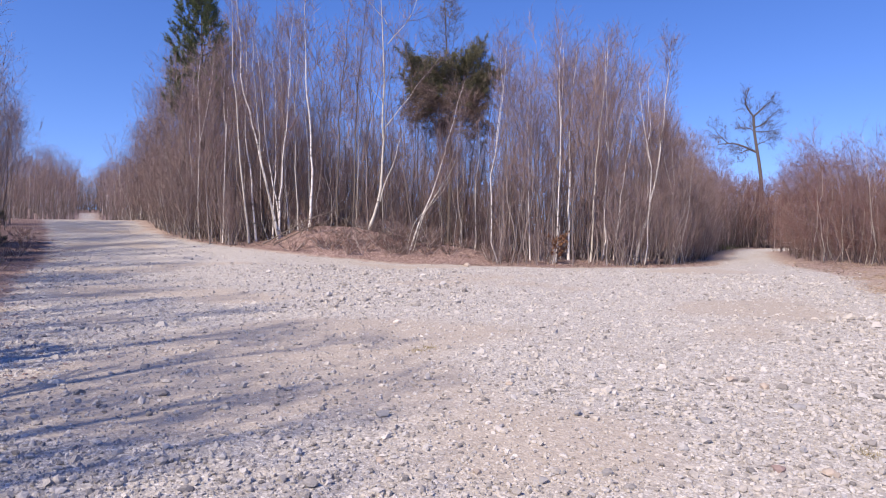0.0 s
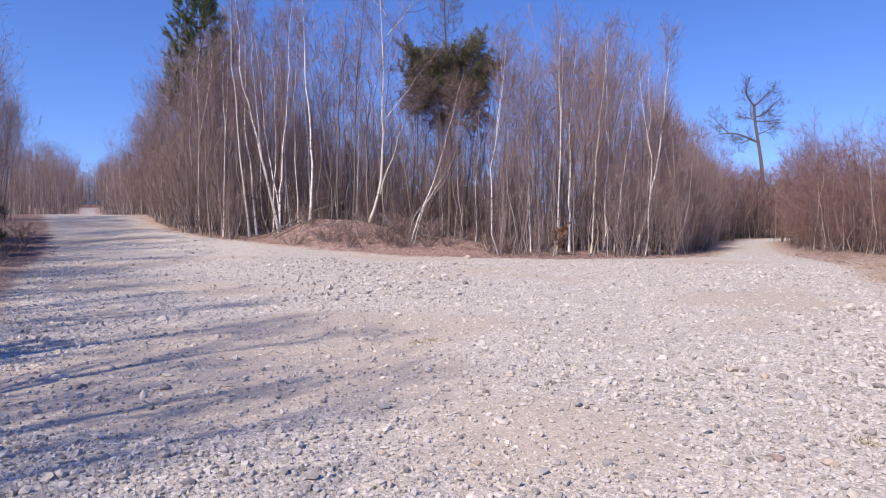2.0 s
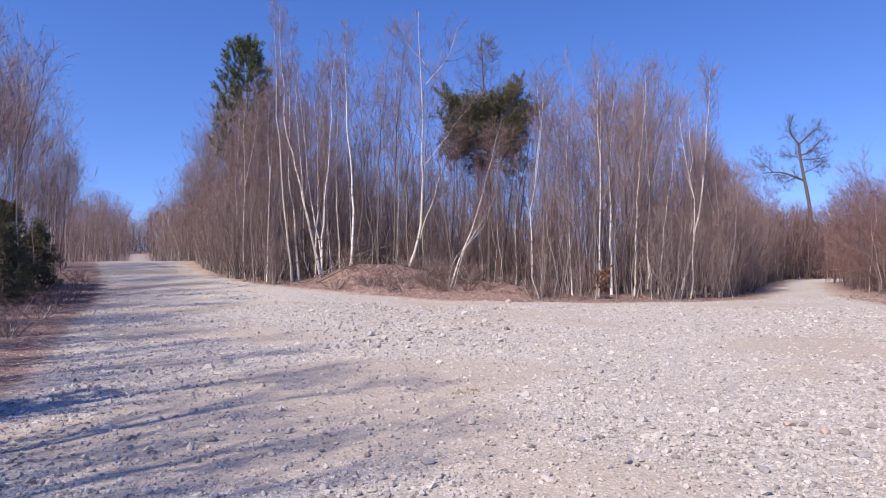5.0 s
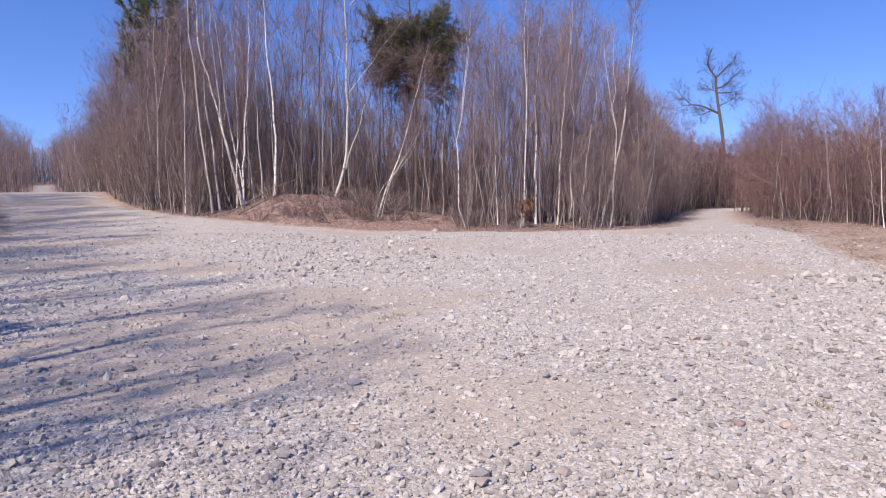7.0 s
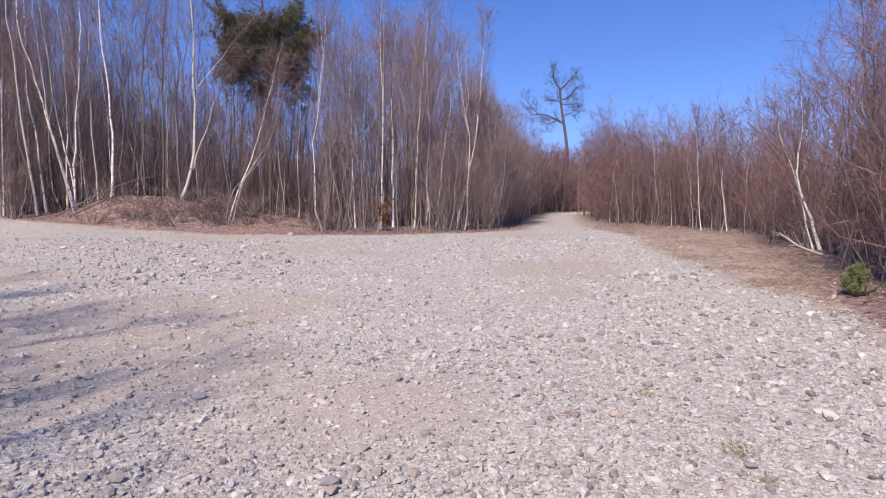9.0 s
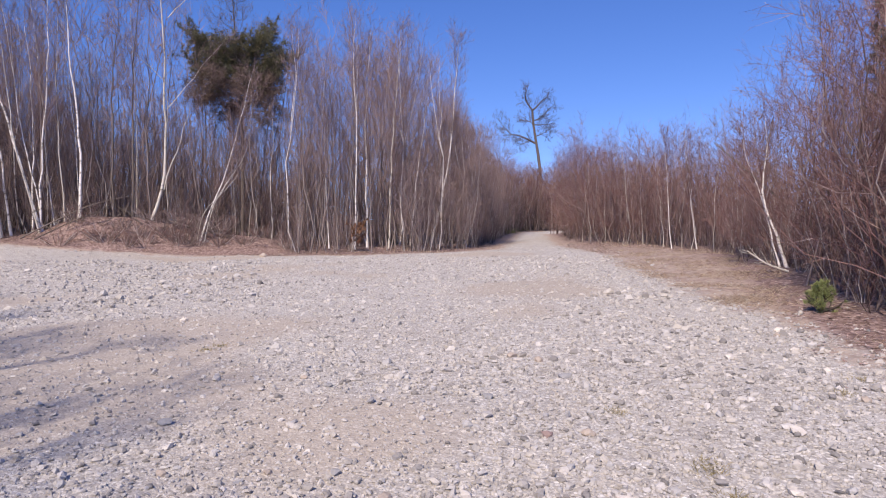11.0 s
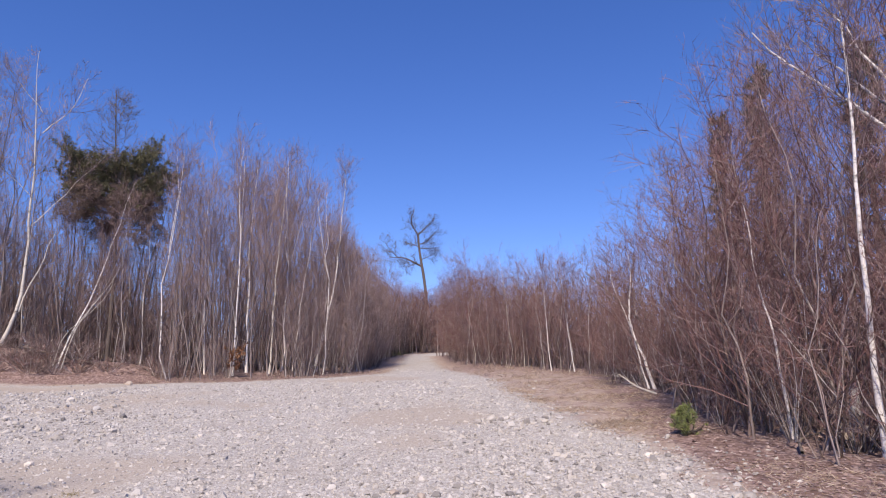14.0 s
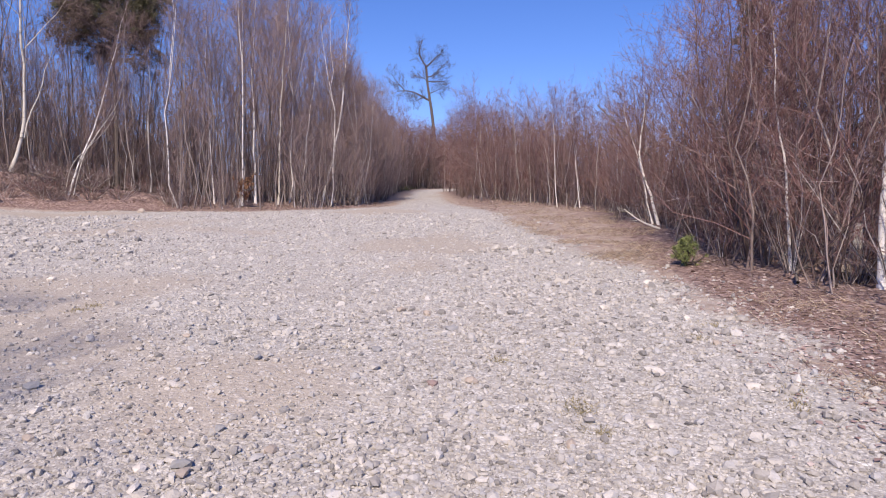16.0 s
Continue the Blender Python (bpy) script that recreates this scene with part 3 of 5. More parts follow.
# ---- trees ----
def tree(name, path, radius, bark, label, category="tree", twig=None, seed=1, bare=0.35, reach=1.7, count=34, sides=7, spread=37, group="", tip=0.1, twigs=7, boughs=(), bend=1.0):
    """A single bare tree: a trunk along the path down to the ground, limbs and twigs."""
    rng = np.random.default_rng(seed)
    pts = np.asarray(path, float)
    z0 = float(height(pts[0, 0], pts[0, 1])) - 0.05
    if pts[0, 2] > z0:
        d = (pts[0] - pts[1]) / max(pts[1, 2] - pts[0, 2], 0.2)
        foot = pts[0] + np.clip(d, -0.35, 0.35) * (pts[0, 2] - z0)
        pts = np.vstack([(foot[0], foot[1], float(height(foot[0], foot[1])) - 0.05), pts])
    root = thing(name, pts[0], label, category, group)
    line = bezier(pts, 18) - pts[0]
    t = np.linspace(0, 1, 18)
    line[1:] += np.cumsum(rng.normal(size=(17, 3)) * (1, 1, 0), 0) * 0.0035 * bend * np.linalg.norm(line[-1]) * np.minimum(1, t[1:, None] * 4)
    rad = radius * 0.72 * (1 - (1 - tip) * t) * (1 + 0.5 * np.exp(-t * 25))
    p, r = line[None], rad[None]
    part("trunk", tubes(p, r, sides), bark, root)
    for bough, thick in boughs:
        q = bezier(bough, 8)[None] - pts[0]
        q[0, 1:] += np.cumsum(rng.normal(size=(7, 3)), 0) * 0.014 * np.linalg.norm(q[0, -1] - q[0, 0])
        w = np.linspace(thick * 0.75, thick * 0.2, 8)[None]
        part("bough", tubes(q, w, 5), bark, root)
        p = np.concatenate([p, np.stack([np.interp(np.linspace(0, 7, 18), np.arange(8), q[0, :, c]) for c in range(3)], -1)[None]])
        r = np.concatenate([r, np.linspace(thick, thick * 0.3, 18)[None]])
    p1, r1 = offshoots(rng, p, r, count, bare, 0.99, reach, spread, 5, 0.45, 0.38, 0.006, 0.6, 0.06)
    p2, r2 = offshoots(rng, p1, r1, twigs, 0.15, 0.98, reach * 0.42, 38, 3, 0.2, 0.6, 0.0045, 0.5)
    p3, r3 = offshoots(rng, p2, r2, 6, 0.15, 0.98, reach * 0.22, 36, 2, 0.15, 0.7, 0.004, 0.5)
    part("crown", join(tubes(p1, r1), tubes(p2, r2, 3, True), slivers(rng, p3, 0.0042)), twig or TWIG, root, rounded=False)
    return root


BIRCH_LABEL = "slender white-barked bare birch standing at the wood's edge"
tree("birch", [(-8.59, 33.62, 1.73), (-9.21, 33.46, 4.9), (-9.91, 33.25, 8.3), (-10.29, 33.14, 12.23), (-10.36, 33.12, 15.26)], 0.088, BIRCH, BIRCH_LABEL, seed=1)
tree("birch", [(-10.11, 33.8, 1.76), (-10.33, 33.74, 5.04), (-10.5, 33.68, 8.29), (-10.62, 33.65, 11.85), (-10.63, 33.64, 15.88)], 0.08, ASPEN, "grey-barked tall bare birch in a clump", seed=2)
tree("birch", [(-8.44, 33.66, 1.88), (-8.34, 33.68, 4.93), (-8.17, 33.73, 7.82), (-7.83, 33.8, 11.3), (-7.65, 33.84, 12.95)], 0.065, BIRCH, BIRCH_LABEL, seed=3)
tree("birch", [(-8.85, 34.09, 1.88), (-8.74, 34.12, 5.56), (-8.79, 34.11, 8.78), (-8.96, 34.07, 10.79)], 0.055, BIRCH, BIRCH_LABEL, seed=4)
tree("birch", [(-9.88, 34.36, 1.73), (-10.07, 34.3, 4.4), (-10.31, 34.23, 7.34), (-10.05, 34.31, 11.44), (-9.83, 34.38, 14.37)], 0.07, BIRCH, BIRCH_LABEL, seed=5)
tree("birch", [(-8.49, 33.65, 2.32), (-8.83, 33.56, 5.57), (-9.19, 33.46, 9.1), (-9.44, 33.39, 12.62)], 0.050, BIRCH, "slender pale birch in a clump at the wood's edge", seed=140, bare=0.4, reach=1.2, count=22, twigs=5, group="birches in the clump")
tree("birch", [(-8.12, 34.35, 2.33), (-8.32, 34.3, 5.64), (-8.41, 34.28, 9.25), (-8.52, 34.25, 12.86)], 0.042, BIRCH, "slender pale birch in a clump at the wood's edge", seed=141, bare=0.4, reach=1.2, count=22, twigs=5, group="birches in the clump")
tree("birch", [(-7.57, 34.07, 2.31), (-7.63, 34.05, 5.6), (-7.74, 34.03, 9.18), (-7.63, 34.05, 12.77)], 0.045, ASPEN, "slender pale birch in a clump at the wood's edge", seed=142, bare=0.4, reach=1.2, count=22, twigs=5, group="birches in the clump")
tree("birch", [(-8.69, 33.39, 2.32), (-9.28, 33.23, 5.54), (-9.71, 33.11, 9.04), (-9.99, 33.02, 12.52)], 0.050, ASPEN, "slender pale birch in a clump at the wood's edge", seed=143, bare=0.4, reach=1.2, count=22, twigs=5, group="birches in the clump")
tree("birch", [(-7.09, 34.99, 2.32), (-7.21, 34.96, 5.69), (-7.45, 34.91, 9.36), (-7.51, 34.9, 13.03)], 0.040, BIRCH, "slender pale birch in a clump at the wood's edge", seed=144, bare=0.4, reach=1.2, count=22, twigs=5, group="birches in the clump")
tree("birch", [(-4.67, 35.79, 2.29), (-4.49, 35.81, 5.72), (-4.55, 35.81, 9.47), (-4.3, 35.84, 13.22)], 0.045, ASPEN, "slender pale birch in a clump at the wood's edge", seed=145, bare=0.4, reach=1.2, count=22, twigs=5, group="birches in the clump")
tree("birch", [(-6.78, 33.37, 2.07), (-6.73, 33.38, 4.32), (-6.94, 33.33, 6.61), (-7.02, 33.32, 9.17), (-7.06, 33.31, 11.71), (-7.07, 33.31, 14.4)], 0.088, BIRCH, "tall white-barked bare birch rising behind the mound", seed=6, bare=0.5, reach=1.2)
tree("aspen", [(-3.85, 34.33, 1.73), (-3.31, 34.39, 3.07), (-3.13, 34.4, 4.4), (-3.06, 34.41, 7.36), (-2.9, 34.42, 10.01), (-2.84, 34.43, 11.62), (-3.01, 34.41, 12.92), (-2.83, 34.43, 15.4)], 0.115, ASPEN,
     "pale grey bare aspen with a bent foot on the mound", seed=7, bare=0.42, reach=1.5, count=13, spread=46, twigs=7,
     boughs=(([(-3.3, 34.4, 3.1), (-2.75, 34.3, 4.6), (-2.3, 34.3, 5.9), (-1.9, 34.3, 7.4)], 0.05), ([(-2.9, 34.43, 11.4), (-2.22, 34.52, 12.13), (-1.61, 34.55, 12.96), (-1.13, 34.57, 14.5)], 0.035), ([(-2.95, 34.42, 12.4), (-3.55, 34.41, 13.34), (-4.27, 34.33, 14.38)], 0.028),
             ([(-3.06, 34.38, 7.0), (-1.67, 34.35, 8.63), (-0.46, 34.39, 9.94), (0.15, 34.39, 10.67)], 0.032), ([(-3.0, 34.4, 8.2), (-4.33, 34.12, 9.4), (-5.33, 33.98, 10.88)], 0.028)))
for k, (sx, sy, up, wide, bark) in enumerate(((0.0, 0.0, 1.0, 0.052, BIRCH), (-0.08, 0.2, 0.78, 0.03, ASPEN), (0.12, -0.12, 0.88, 0.028, ASPEN), (-0.25, 0.1, 0.6, 0.026, ASPEN))):
    line = [(-1.39, 32.51, 1.3), (-0.88 - 0.12 * k, 32.53, 2.56), (-0.32, 32.54, 3.97), (0.25 + 0.13 * k, 32.54, 5.92), (0.53, 32.54, 7.32), (1.12 - 0.2 * k, 32.52, 8.98)]
    tree("birch", [(x + sx, y + sy, 1.3 + (z - 1.3) * up) for x, y, z in line], wide, bark, "thin crooked birch stem leaning over the mound", seed=8 + 100 * k, count=14, group="leaning birch stems on the mound")
tree("birch", [(6.3, 32.43, 0.87), (6.34, 32.42, 3.39), (6.48, 32.39, 6.46), (6.65, 32.36, 9.08), (6.77, 32.34, 11.0)], 0.08, BIRCH, BIRCH_LABEL, seed=11)
tree("birch", [(10.26, 34.54, 0.2), (10.84, 34.36, 2.32), (11.39, 34.18, 5.55), (11.65, 34.09, 8.17), (11.75, 34.06, 11.4)], 0.095, BIRCH, "white-barked bare birch leaning over the saplings", seed=12, bare=0.42, reach=1.9, spread=30, count=44)
tree("birch", [(8.94, 33.87, 0.54), (9.1, 33.83, 3.47), (9.38, 33.75, 5.79), (9.53, 33.71, 7.23), (9.67, 33.67, 9.8)], 0.06, BIRCH, BIRCH_LABEL, seed=13)
tree("birch", [(7.38, 32.2, 0.59), (7.62, 32.14, 3.38), (7.81, 32.1, 5.58), (8.1, 32.03, 8.32), (8.21, 32.0, 11.2)], 0.065, ASPEN, "grey-barked bare birch among the saplings", seed=14)
tree("maple", [(-5.43, 33.61, 1.43), (-5.33, 33.63, 4.34), (-5.4, 33.62, 7.23), (-5.09, 33.66, 10.68), (-4.94, 33.69, 13.6)], 0.075, DARK_BARK, "dark-barked slender bare maple behind the mound", seed=15)
tree("maple", [(-4.63, 33.73, 1.43), (-4.55, 33.74, 5.8), (-4.39, 33.76, 8.69), (-4.23, 33.78, 11.57), (-4.08, 33.8, 14.2)], 0.08, DARK_BARK, "dark-barked slender bare maple behind the mound", seed=16)
# by the right track
tree("birch", [(14.24, 13.94, 0.05), (14.09, 14.09, 0.7), (13.94, 14.24, 1.43), (13.79, 14.38, 2.01), (13.73, 14.43, 2.43), (13.86, 14.32, 3.4), (13.8, 14.4, 4.2)], 0.065, BIRCH,
     "leaning young white birch at the track's edge", seed=17, reach=1.3, count=16, twig=RED_TWIG)
tree("birch", [(14.05, 14.15, 0.5), (13.76, 14.41, 2.09), (13.52, 14.63, 2.9), (13.3, 14.7, 3.9)], 0.035, BIRCH, "thin leaning birch stem at the track's edge", seed=18, reach=0.9, count=12, twig=RED_TWIG)
tree("birch", [(18.57, 24.71, 0.6), (18.44, 24.81, 2.31), (18.35, 24.87, 3.91), (18.3, 24.94, 5.3)], 0.03, BIRCH, "thin white birch among reddish saplings", seed=19, reach=0.9, twig=RED_TWIG)
tree("birch", [(18.77, 23.29, 0.53), (18.61, 23.42, 2.3), (18.51, 23.5, 3.58), (18.45, 23.55, 4.9)], 0.032, BIRCH, "thin white birch among reddish saplings", seed=20, reach=0.9, twig=RED_TWIG)
tree("birch", [(8.86, 4.83, 0.96), (8.85, 4.85, 1.28), (8.87, 4.81, 1.87), (8.85, 4.84, 2.38), (8.88, 4.81, 2.91), (8.86, 4.84, 3.44), (8.88, 4.79, 3.89), (8.88, 4.8, 4.58), (8.88, 4.81, 5.6), (8.86, 4.81, 6.9)], 0.064, BIRCH,
     "white-barked birch deep in the roadside brush", seed=21, bare=0.5, reach=1.4, sides=9, bend=0.3)
tree("birch", [(9.42, 6.46, 0.42), (9.39, 6.5, 1.28), (9.35, 6.56, 1.89), (9.27, 6.67, 2.53), (9.21, 6.76, 3.08), (9.15, 6.83, 3.81), (9.09, 6.9, 4.5)], 0.035, BIRCH, "thin pale sapling leaning from the brush", seed=22, reach=1.0, twig=RED_TWIG)
tree("aspen", [(10.2, 4.35, 0.1), (10.18, 4.38, 2.5), (10.15, 4.4, 4.0), (10.1, 4.42, 7.0), (10.05, 4.4, 9.0)], 0.11, BIRCH, "pale aspen with long limbs over the roadside brush", seed=23, bare=0.35, reach=1.2, count=9, spread=48, sides=9, twigs=6,
     boughs=(([(10.15, 4.4, 4.0), (9.75, 5.0, 4.76), (9.47, 5.51, 5.42), (9.22, 5.91, 5.97), (8.95, 6.35, 6.5)], 0.046), ([(10.13, 4.42, 4.6), (9.9, 4.97, 5.5), (9.62, 5.25, 6.17), (9.4, 5.5, 6.9)], 0.042),
             ([(10.15, 4.4, 4.3), (10.2, 5.22, 5.25), (10.08, 5.45, 5.57), (9.92, 5.73, 5.9), (9.71, 6.07, 6.45)], 0.042)))
tree("maple", [(18.2, 15.5, 0.2), (17.98, 15.79, 2.99), (17.75, 16.05, 4.77), (17.64, 16.17, 5.98), (17.4, 16.3, 8.2)], 0.09, DARK_BARK, "dark bare maple with spreading twigs", seed=24, bare=0.35, reach=2.2, count=24, spread=44, twigs=7)
tree("maple", [(13.6, 9.0, 0.1), (12.97, 9.37, 2.36), (12.9, 9.47, 3.36), (12.79, 9.61, 4.62), (12.7, 9.73, 6.4)], 0.045, ASPEN, "thin grey sapling leaning from the brush", seed=25, reach=1.5, count=24, twig=RED_TWIG)
tree("maple", [(19.0, 13.0, 0.1), (18.9, 13.1, 4.0), (18.8, 13.2, 8.0), (18.6, 13.3, 12.0)], 0.10, DARK_BARK, "tall dark bare maple before the spruces", seed=26, bare=0.35, reach=2.3, count=28, spread=38, twigs=7)
tree("maple", [(16.5, 10.4, 0.1), (16.4, 10.5, 3.0), (16.2, 10.7, 6.0), (16.0, 10.9, 9.5)], 0.07, DARK_BARK, "dark bare maple in the roadside wood", seed=27, bare=0.3, reach=2.2, count=28, spread=45, twigs=7)


# the big dead tree far beside the level track
def build_dead_tree():
    far = 1.15   # laid out at one distance, then set so much farther from the clearing
    base = np.array((34.6, 69.9, 0.0)) * far
    base[2] = float(height(base[0], base[1])) - 0.1
    root = thing("dead_tree", base, "big dead grey tree with crooked bare limbs", "tree")
    rng = np.random.default_rng(5)
    trunk = [(34.6, 69.9, 0.0), (34.5, 70.0, 4.0), (34.33, 70.07, 7.38), (34.0, 70.23, 10.11), (33.68, 70.38, 11.94), (33.56, 70.44, 13.46), (33.54, 70.45, 14.25)]
    eye = np.array((0.0, 0.0, 1.5))
    line = bezier((np.array(trunk) - eye) * far + eye, 16)[None] - base
    part("trunk", tubes(line, np.linspace(0.29, 0.14, 16)[None], 8), DARK_BARK, root)
    for limb, r in (([(33.95, 70.25, 10.3), (33.2, 70.61, 10.71), (32.28, 71.03, 11.37), (31.41, 71.42, 11.49), (30.37, 71.87, 11.37)], 0.19),
                    ([(31.3, 71.5, 11.44), (30.36, 71.88, 12.48), (29.82, 72.11, 13.44)], 0.09), ([(33.2, 70.61, 10.71), (32.2, 71.07, 10.16)], 0.10),
                    ([(33.54, 70.45, 14.25), (32.88, 70.76, 15.21), (32.62, 70.88, 16.26), (33.07, 70.67, 16.52), (33.11, 70.65, 17.3)], 0.15),
                    ([(33.59, 70.42, 14.24), (34.22, 70.12, 14.85), (34.6, 69.93, 15.47), (35.22, 69.62, 15.7)], 0.14), ([(33.66, 70.39, 13.03), (34.49, 69.99, 13.2), (34.72, 69.87, 13.78), (35.57, 69.45, 14.6)], 0.12),
                    ([(33.77, 70.34, 12.54), (34.65, 69.91, 12.47), (35.98, 69.24, 12.66)], 0.09), ([(33.89, 70.28, 11.14), (34.56, 69.95, 11.46), (35.23, 69.62, 11.83)], 0.09),
                    ([(33.62, 70.41, 12.61), (33.17, 70.63, 13.01), (32.66, 70.86, 13.11)], 0.09)):
        p = bezier((np.array(limb) - eye) * far + eye, 8)[None] - base
        rr = np.linspace(r, r * 0.3, 8)[None] * 0.85
        p1, r1 = offshoots(rng, p, rr, 15, 0.05, 0.95, 1.7, 48, 4, 0.2, 0.22, 0.014, 0.3, 0.12)
        p2, r2 = offshoots(rng, p1, r1, 6, 0.2, 1.0, 0.8, 42, 3, 0.15, 0.5, 0.010, 0.3, 0.1)
        p3, _ = offshoots(rng, p2, r2, 7, 0.2, 1.0, 0.5, 42, 2, 0.1, 0.6, 0.008, 0.3, 0.1)
        part("limb", join(tubes(p, rr, 6), tubes(p1, r1), tubes(p2, r2, 3, True), slivers(rng, p3, 0.009)), DARK_BARK, root, rounded=False)


build_dead_tree()


# ---- conifers ----
def tufts(rng, p, per, size, blades=6, spread=0.75, width=0.14):
    """Needle tufts along many twigs p (many, points, 3)."""
    m, k, _ = p.shape
    t = rng.uniform(0.25, 1.0, (m, per))
    i = np.minimum((t * (k - 1)).astype(int), k - 2)
    f = (t * (k - 1) - i)[..., None]
    w = np.arange(m)[:, None]
    at = (p[w, i] * (1 - f) + p[w, i + 1] * f).reshape(-1, 3)
    d = unit(p[w, i + 1] - p[w, i]).reshape(-1, 3)
    n = len(at)
    way = unit(d[:, None] * 0.8 + rng.normal(size=(n, blades, 3)) * spread)
    side = unit(np.cross(way, rng.normal(size=(n, blades, 3))))
    ln = size * rng.uniform(0.6, 1.2, (n, blades, 1))
    a = at[:, None] - side * ln * width * 0.5
    b = at[:, None] + side * ln * width * 0.5
    c = at[:, None] + way * ln
    v = np.stack([a, b, c], 2).reshape(-1, 3)
    return v, None, np.arange(len(v)).reshape(-1, 3)


def conifer(name, x, y, top, first, reach, needles, label, seed, whorls=14, per=6, lift=0.15, droop=0.0, radius=0.16, tuft=0.26, shape=1.0, full=5, thin=0.0, blades=5, needle=0.14):
    """A trunk, whorls of limbs and needles on their twigs."""
    rng = np.random.default_rng(seed)
    base = np.array((x, y, float(height(x, y)) - 0.05))
    root = thing(name, base, label, "conifer")
    h = top - base[2]
    line = bezier([(0, 0, 0), (0, 0, h * 0.5), (0, 0, h)], 14)[None]
    rad = np.linspace(radius, 0.015, 14)[None]
    part("trunk", tubes(line, rad, 7), DARK_BARK, root)
    limbs, radii = [], []
    for k in range(whorls):
        for j in range(per):
            if rng.uniform() < thin:
                continue
            level = k + rng.uniform(0.0, 1.0)
            t = first + (1 - first) * level / whorls
            a = rng.uniform(0, 2 * math.pi)
            size = reach * (1 - (level / whorls) ** shape * 0.95) * rng.uniform(0.6, 1.15)
            s = np.linspace(0, 1, 5)[:, None]
            out = np.array([(math.cos(a), math.sin(a), 0.0)])
            at = np.array([[np.interp(t * h, line[0, :, 2], line[0, :, c]) for c in range(2)] + [t * h]])
            limbs.append(at + out * s * size + np.array([[0, 0, 1.0]]) * (lift * s ** 1.5 - droop * s) * size + rng.normal(size=(5, 3)) * 0.04 * size * s)
            radii.append(np.linspace(0.035, 0.008, 5))
    p, r = np.array(limbs), np.array(radii)
    p1, r1 = offshoots(rng, p, r, full, 0.25, 1.0, reach * 0.38, 48, 3, 0.12, 0.5, 0.006, 0.5)
    p2, r2 = offshoots(rng, p1, r1, 3, 0.2, 1.0, reach * 0.16, 42, 3, 0.1, 0.6, 0.005, 0.5)
    part("branchwork", join(tubes(p, r), tubes(p1, r1, 3, True), tubes(p2[:, ::2], r2[:, ::2], 3, True)), DARK_BARK, root)
    part("foliage", join(tufts(rng, p1, 3, tuft, blades, 0.75, needle), tufts(rng, p2, 2, tuft, blades, 0.75, needle)), needles, root, rounded=False)
    return root


conifer("spruce", 22.8, 16.1, 12.3, 0.15, 1.3, DARK_SPRUCE, "narrow dark green spruce behind bare brush", 33, 22, 5, 0.0, 0.12, tuft=0.22, full=4)
conifer("spruce", 21.9, 17.3, 10.4, 0.15, 1.05, DARK_SPRUCE, "narrow dark green spruce behind bare brush", 34, 18, 5, 0.0, 0.12, tuft=0.22, full=4)
conifer("spruce", 20.0, 10.6, 10.5, 0.1, 1.3, DARK_SPRUCE, "dark green spruce deep in the roadside wood", 35, 15, 5, 0.0, 0.2, tuft=0.26)
for k, (sx, sy, top) in enumerate(((-17.2, 22.4, 3.4), (-18.5, 24.4, 3.9), (-20.2, 26.3, 4.6), (-20.2, 28.4, 3.8))):
    conifer("young_spruce", sx, sy, top, 0.04, 1.35, OLIVE, "bushy dark young spruce beside the climbing track", 37 + k, 13, 6, 0.0, 0.22, tuft=0.17, radius=0.06, thin=0.2)
conifer("seedling", 8.75, 7.85, 0.44, 0.1, 0.27, SEEDLING, "small bright green spruce seedling by the gravel", 41, 5, 5, 0.5, 0.0, tuft=0.07, radius=0.01, full=5, shape=2.2, blades=8, needle=0.07)


def plumes(rng, p, per, size, blades, t0, spread=0.5, width=0.1):
    """Long needles in brushes on the outer part of each limb p (many, points, 3)."""
    k = p.shape[1]
    first = int(t0 * (k - 1))
    return tufts(rng, p[:, first:], per, size, blades, spread, width)


def build_white_pine():
    """A tall pine: whorls of limbs that sweep up into separate plumes of needles."""
    rng = np.random.default_rng(31)
    x, y = -15.6, 42.3
    base = np.array((x, y, float(height(x, y)) - 0.05))
    root = thing("white_pine", base, "tall green white pine above the bare wood", "conifer")
    top = 16.4 - base[2]
    line = bezier([(0, 0, 0), (0.1, 0, top * 0.5), (0, 0, top)], 14)[None]
    part("trunk", tubes(line, np.linspace(0.2, 0.02, 14)[None], 7), DARK_BARK, root)
    s = np.linspace(0, 1, 6)[:, None]
    for z in np.linspace(6.5, top - 0.3, 13):
        f = (z - 6.5) / (top - 6.5)
        limbs = []
        for a in np.arange(6) * math.pi / 3 + rng.uniform(0, 1):
            size = (2.0 * (1 - f ** 1.7) + 0.45) * rng.uniform(0.75, 1.1)
            a += rng.uniform(-0.25, 0.25)
            out = np.array([[math.cos(a), math.sin(a), 0.0]])
            limbs.append(np.array([[0, 0, z]]) + out * s ** 0.9 * size + np.array([[0, 0, 1.0]]) * (0.12 * s + (0.42 + 0.5 * f) * s ** 2) * size + rng.normal(size=(6, 3)) * 0.02 * s)
        p = np.array(limbs)
        r = np.tile(np.linspace(0.04, 0.01, 6), (len(p), 1))
        p1, r1 = offshoots(rng, p, r, 9, 0.35, 1.0, 0.75, 36, 3, 0.3, 0.5, 0.007, 0.3, 0.04)
        held = part("whorl", join(tubes(p, r, 4), tubes(p1, r1, 3, True)), DARK_BARK, root)
        part("foliage", join(plumes(rng, p, 9, 0.3, 8, 0.6), plumes(rng, p1, 7, 0.27, 8, 0.0)), PINE, held, "green needles in plumes", rounded=False)


build_white_pine()


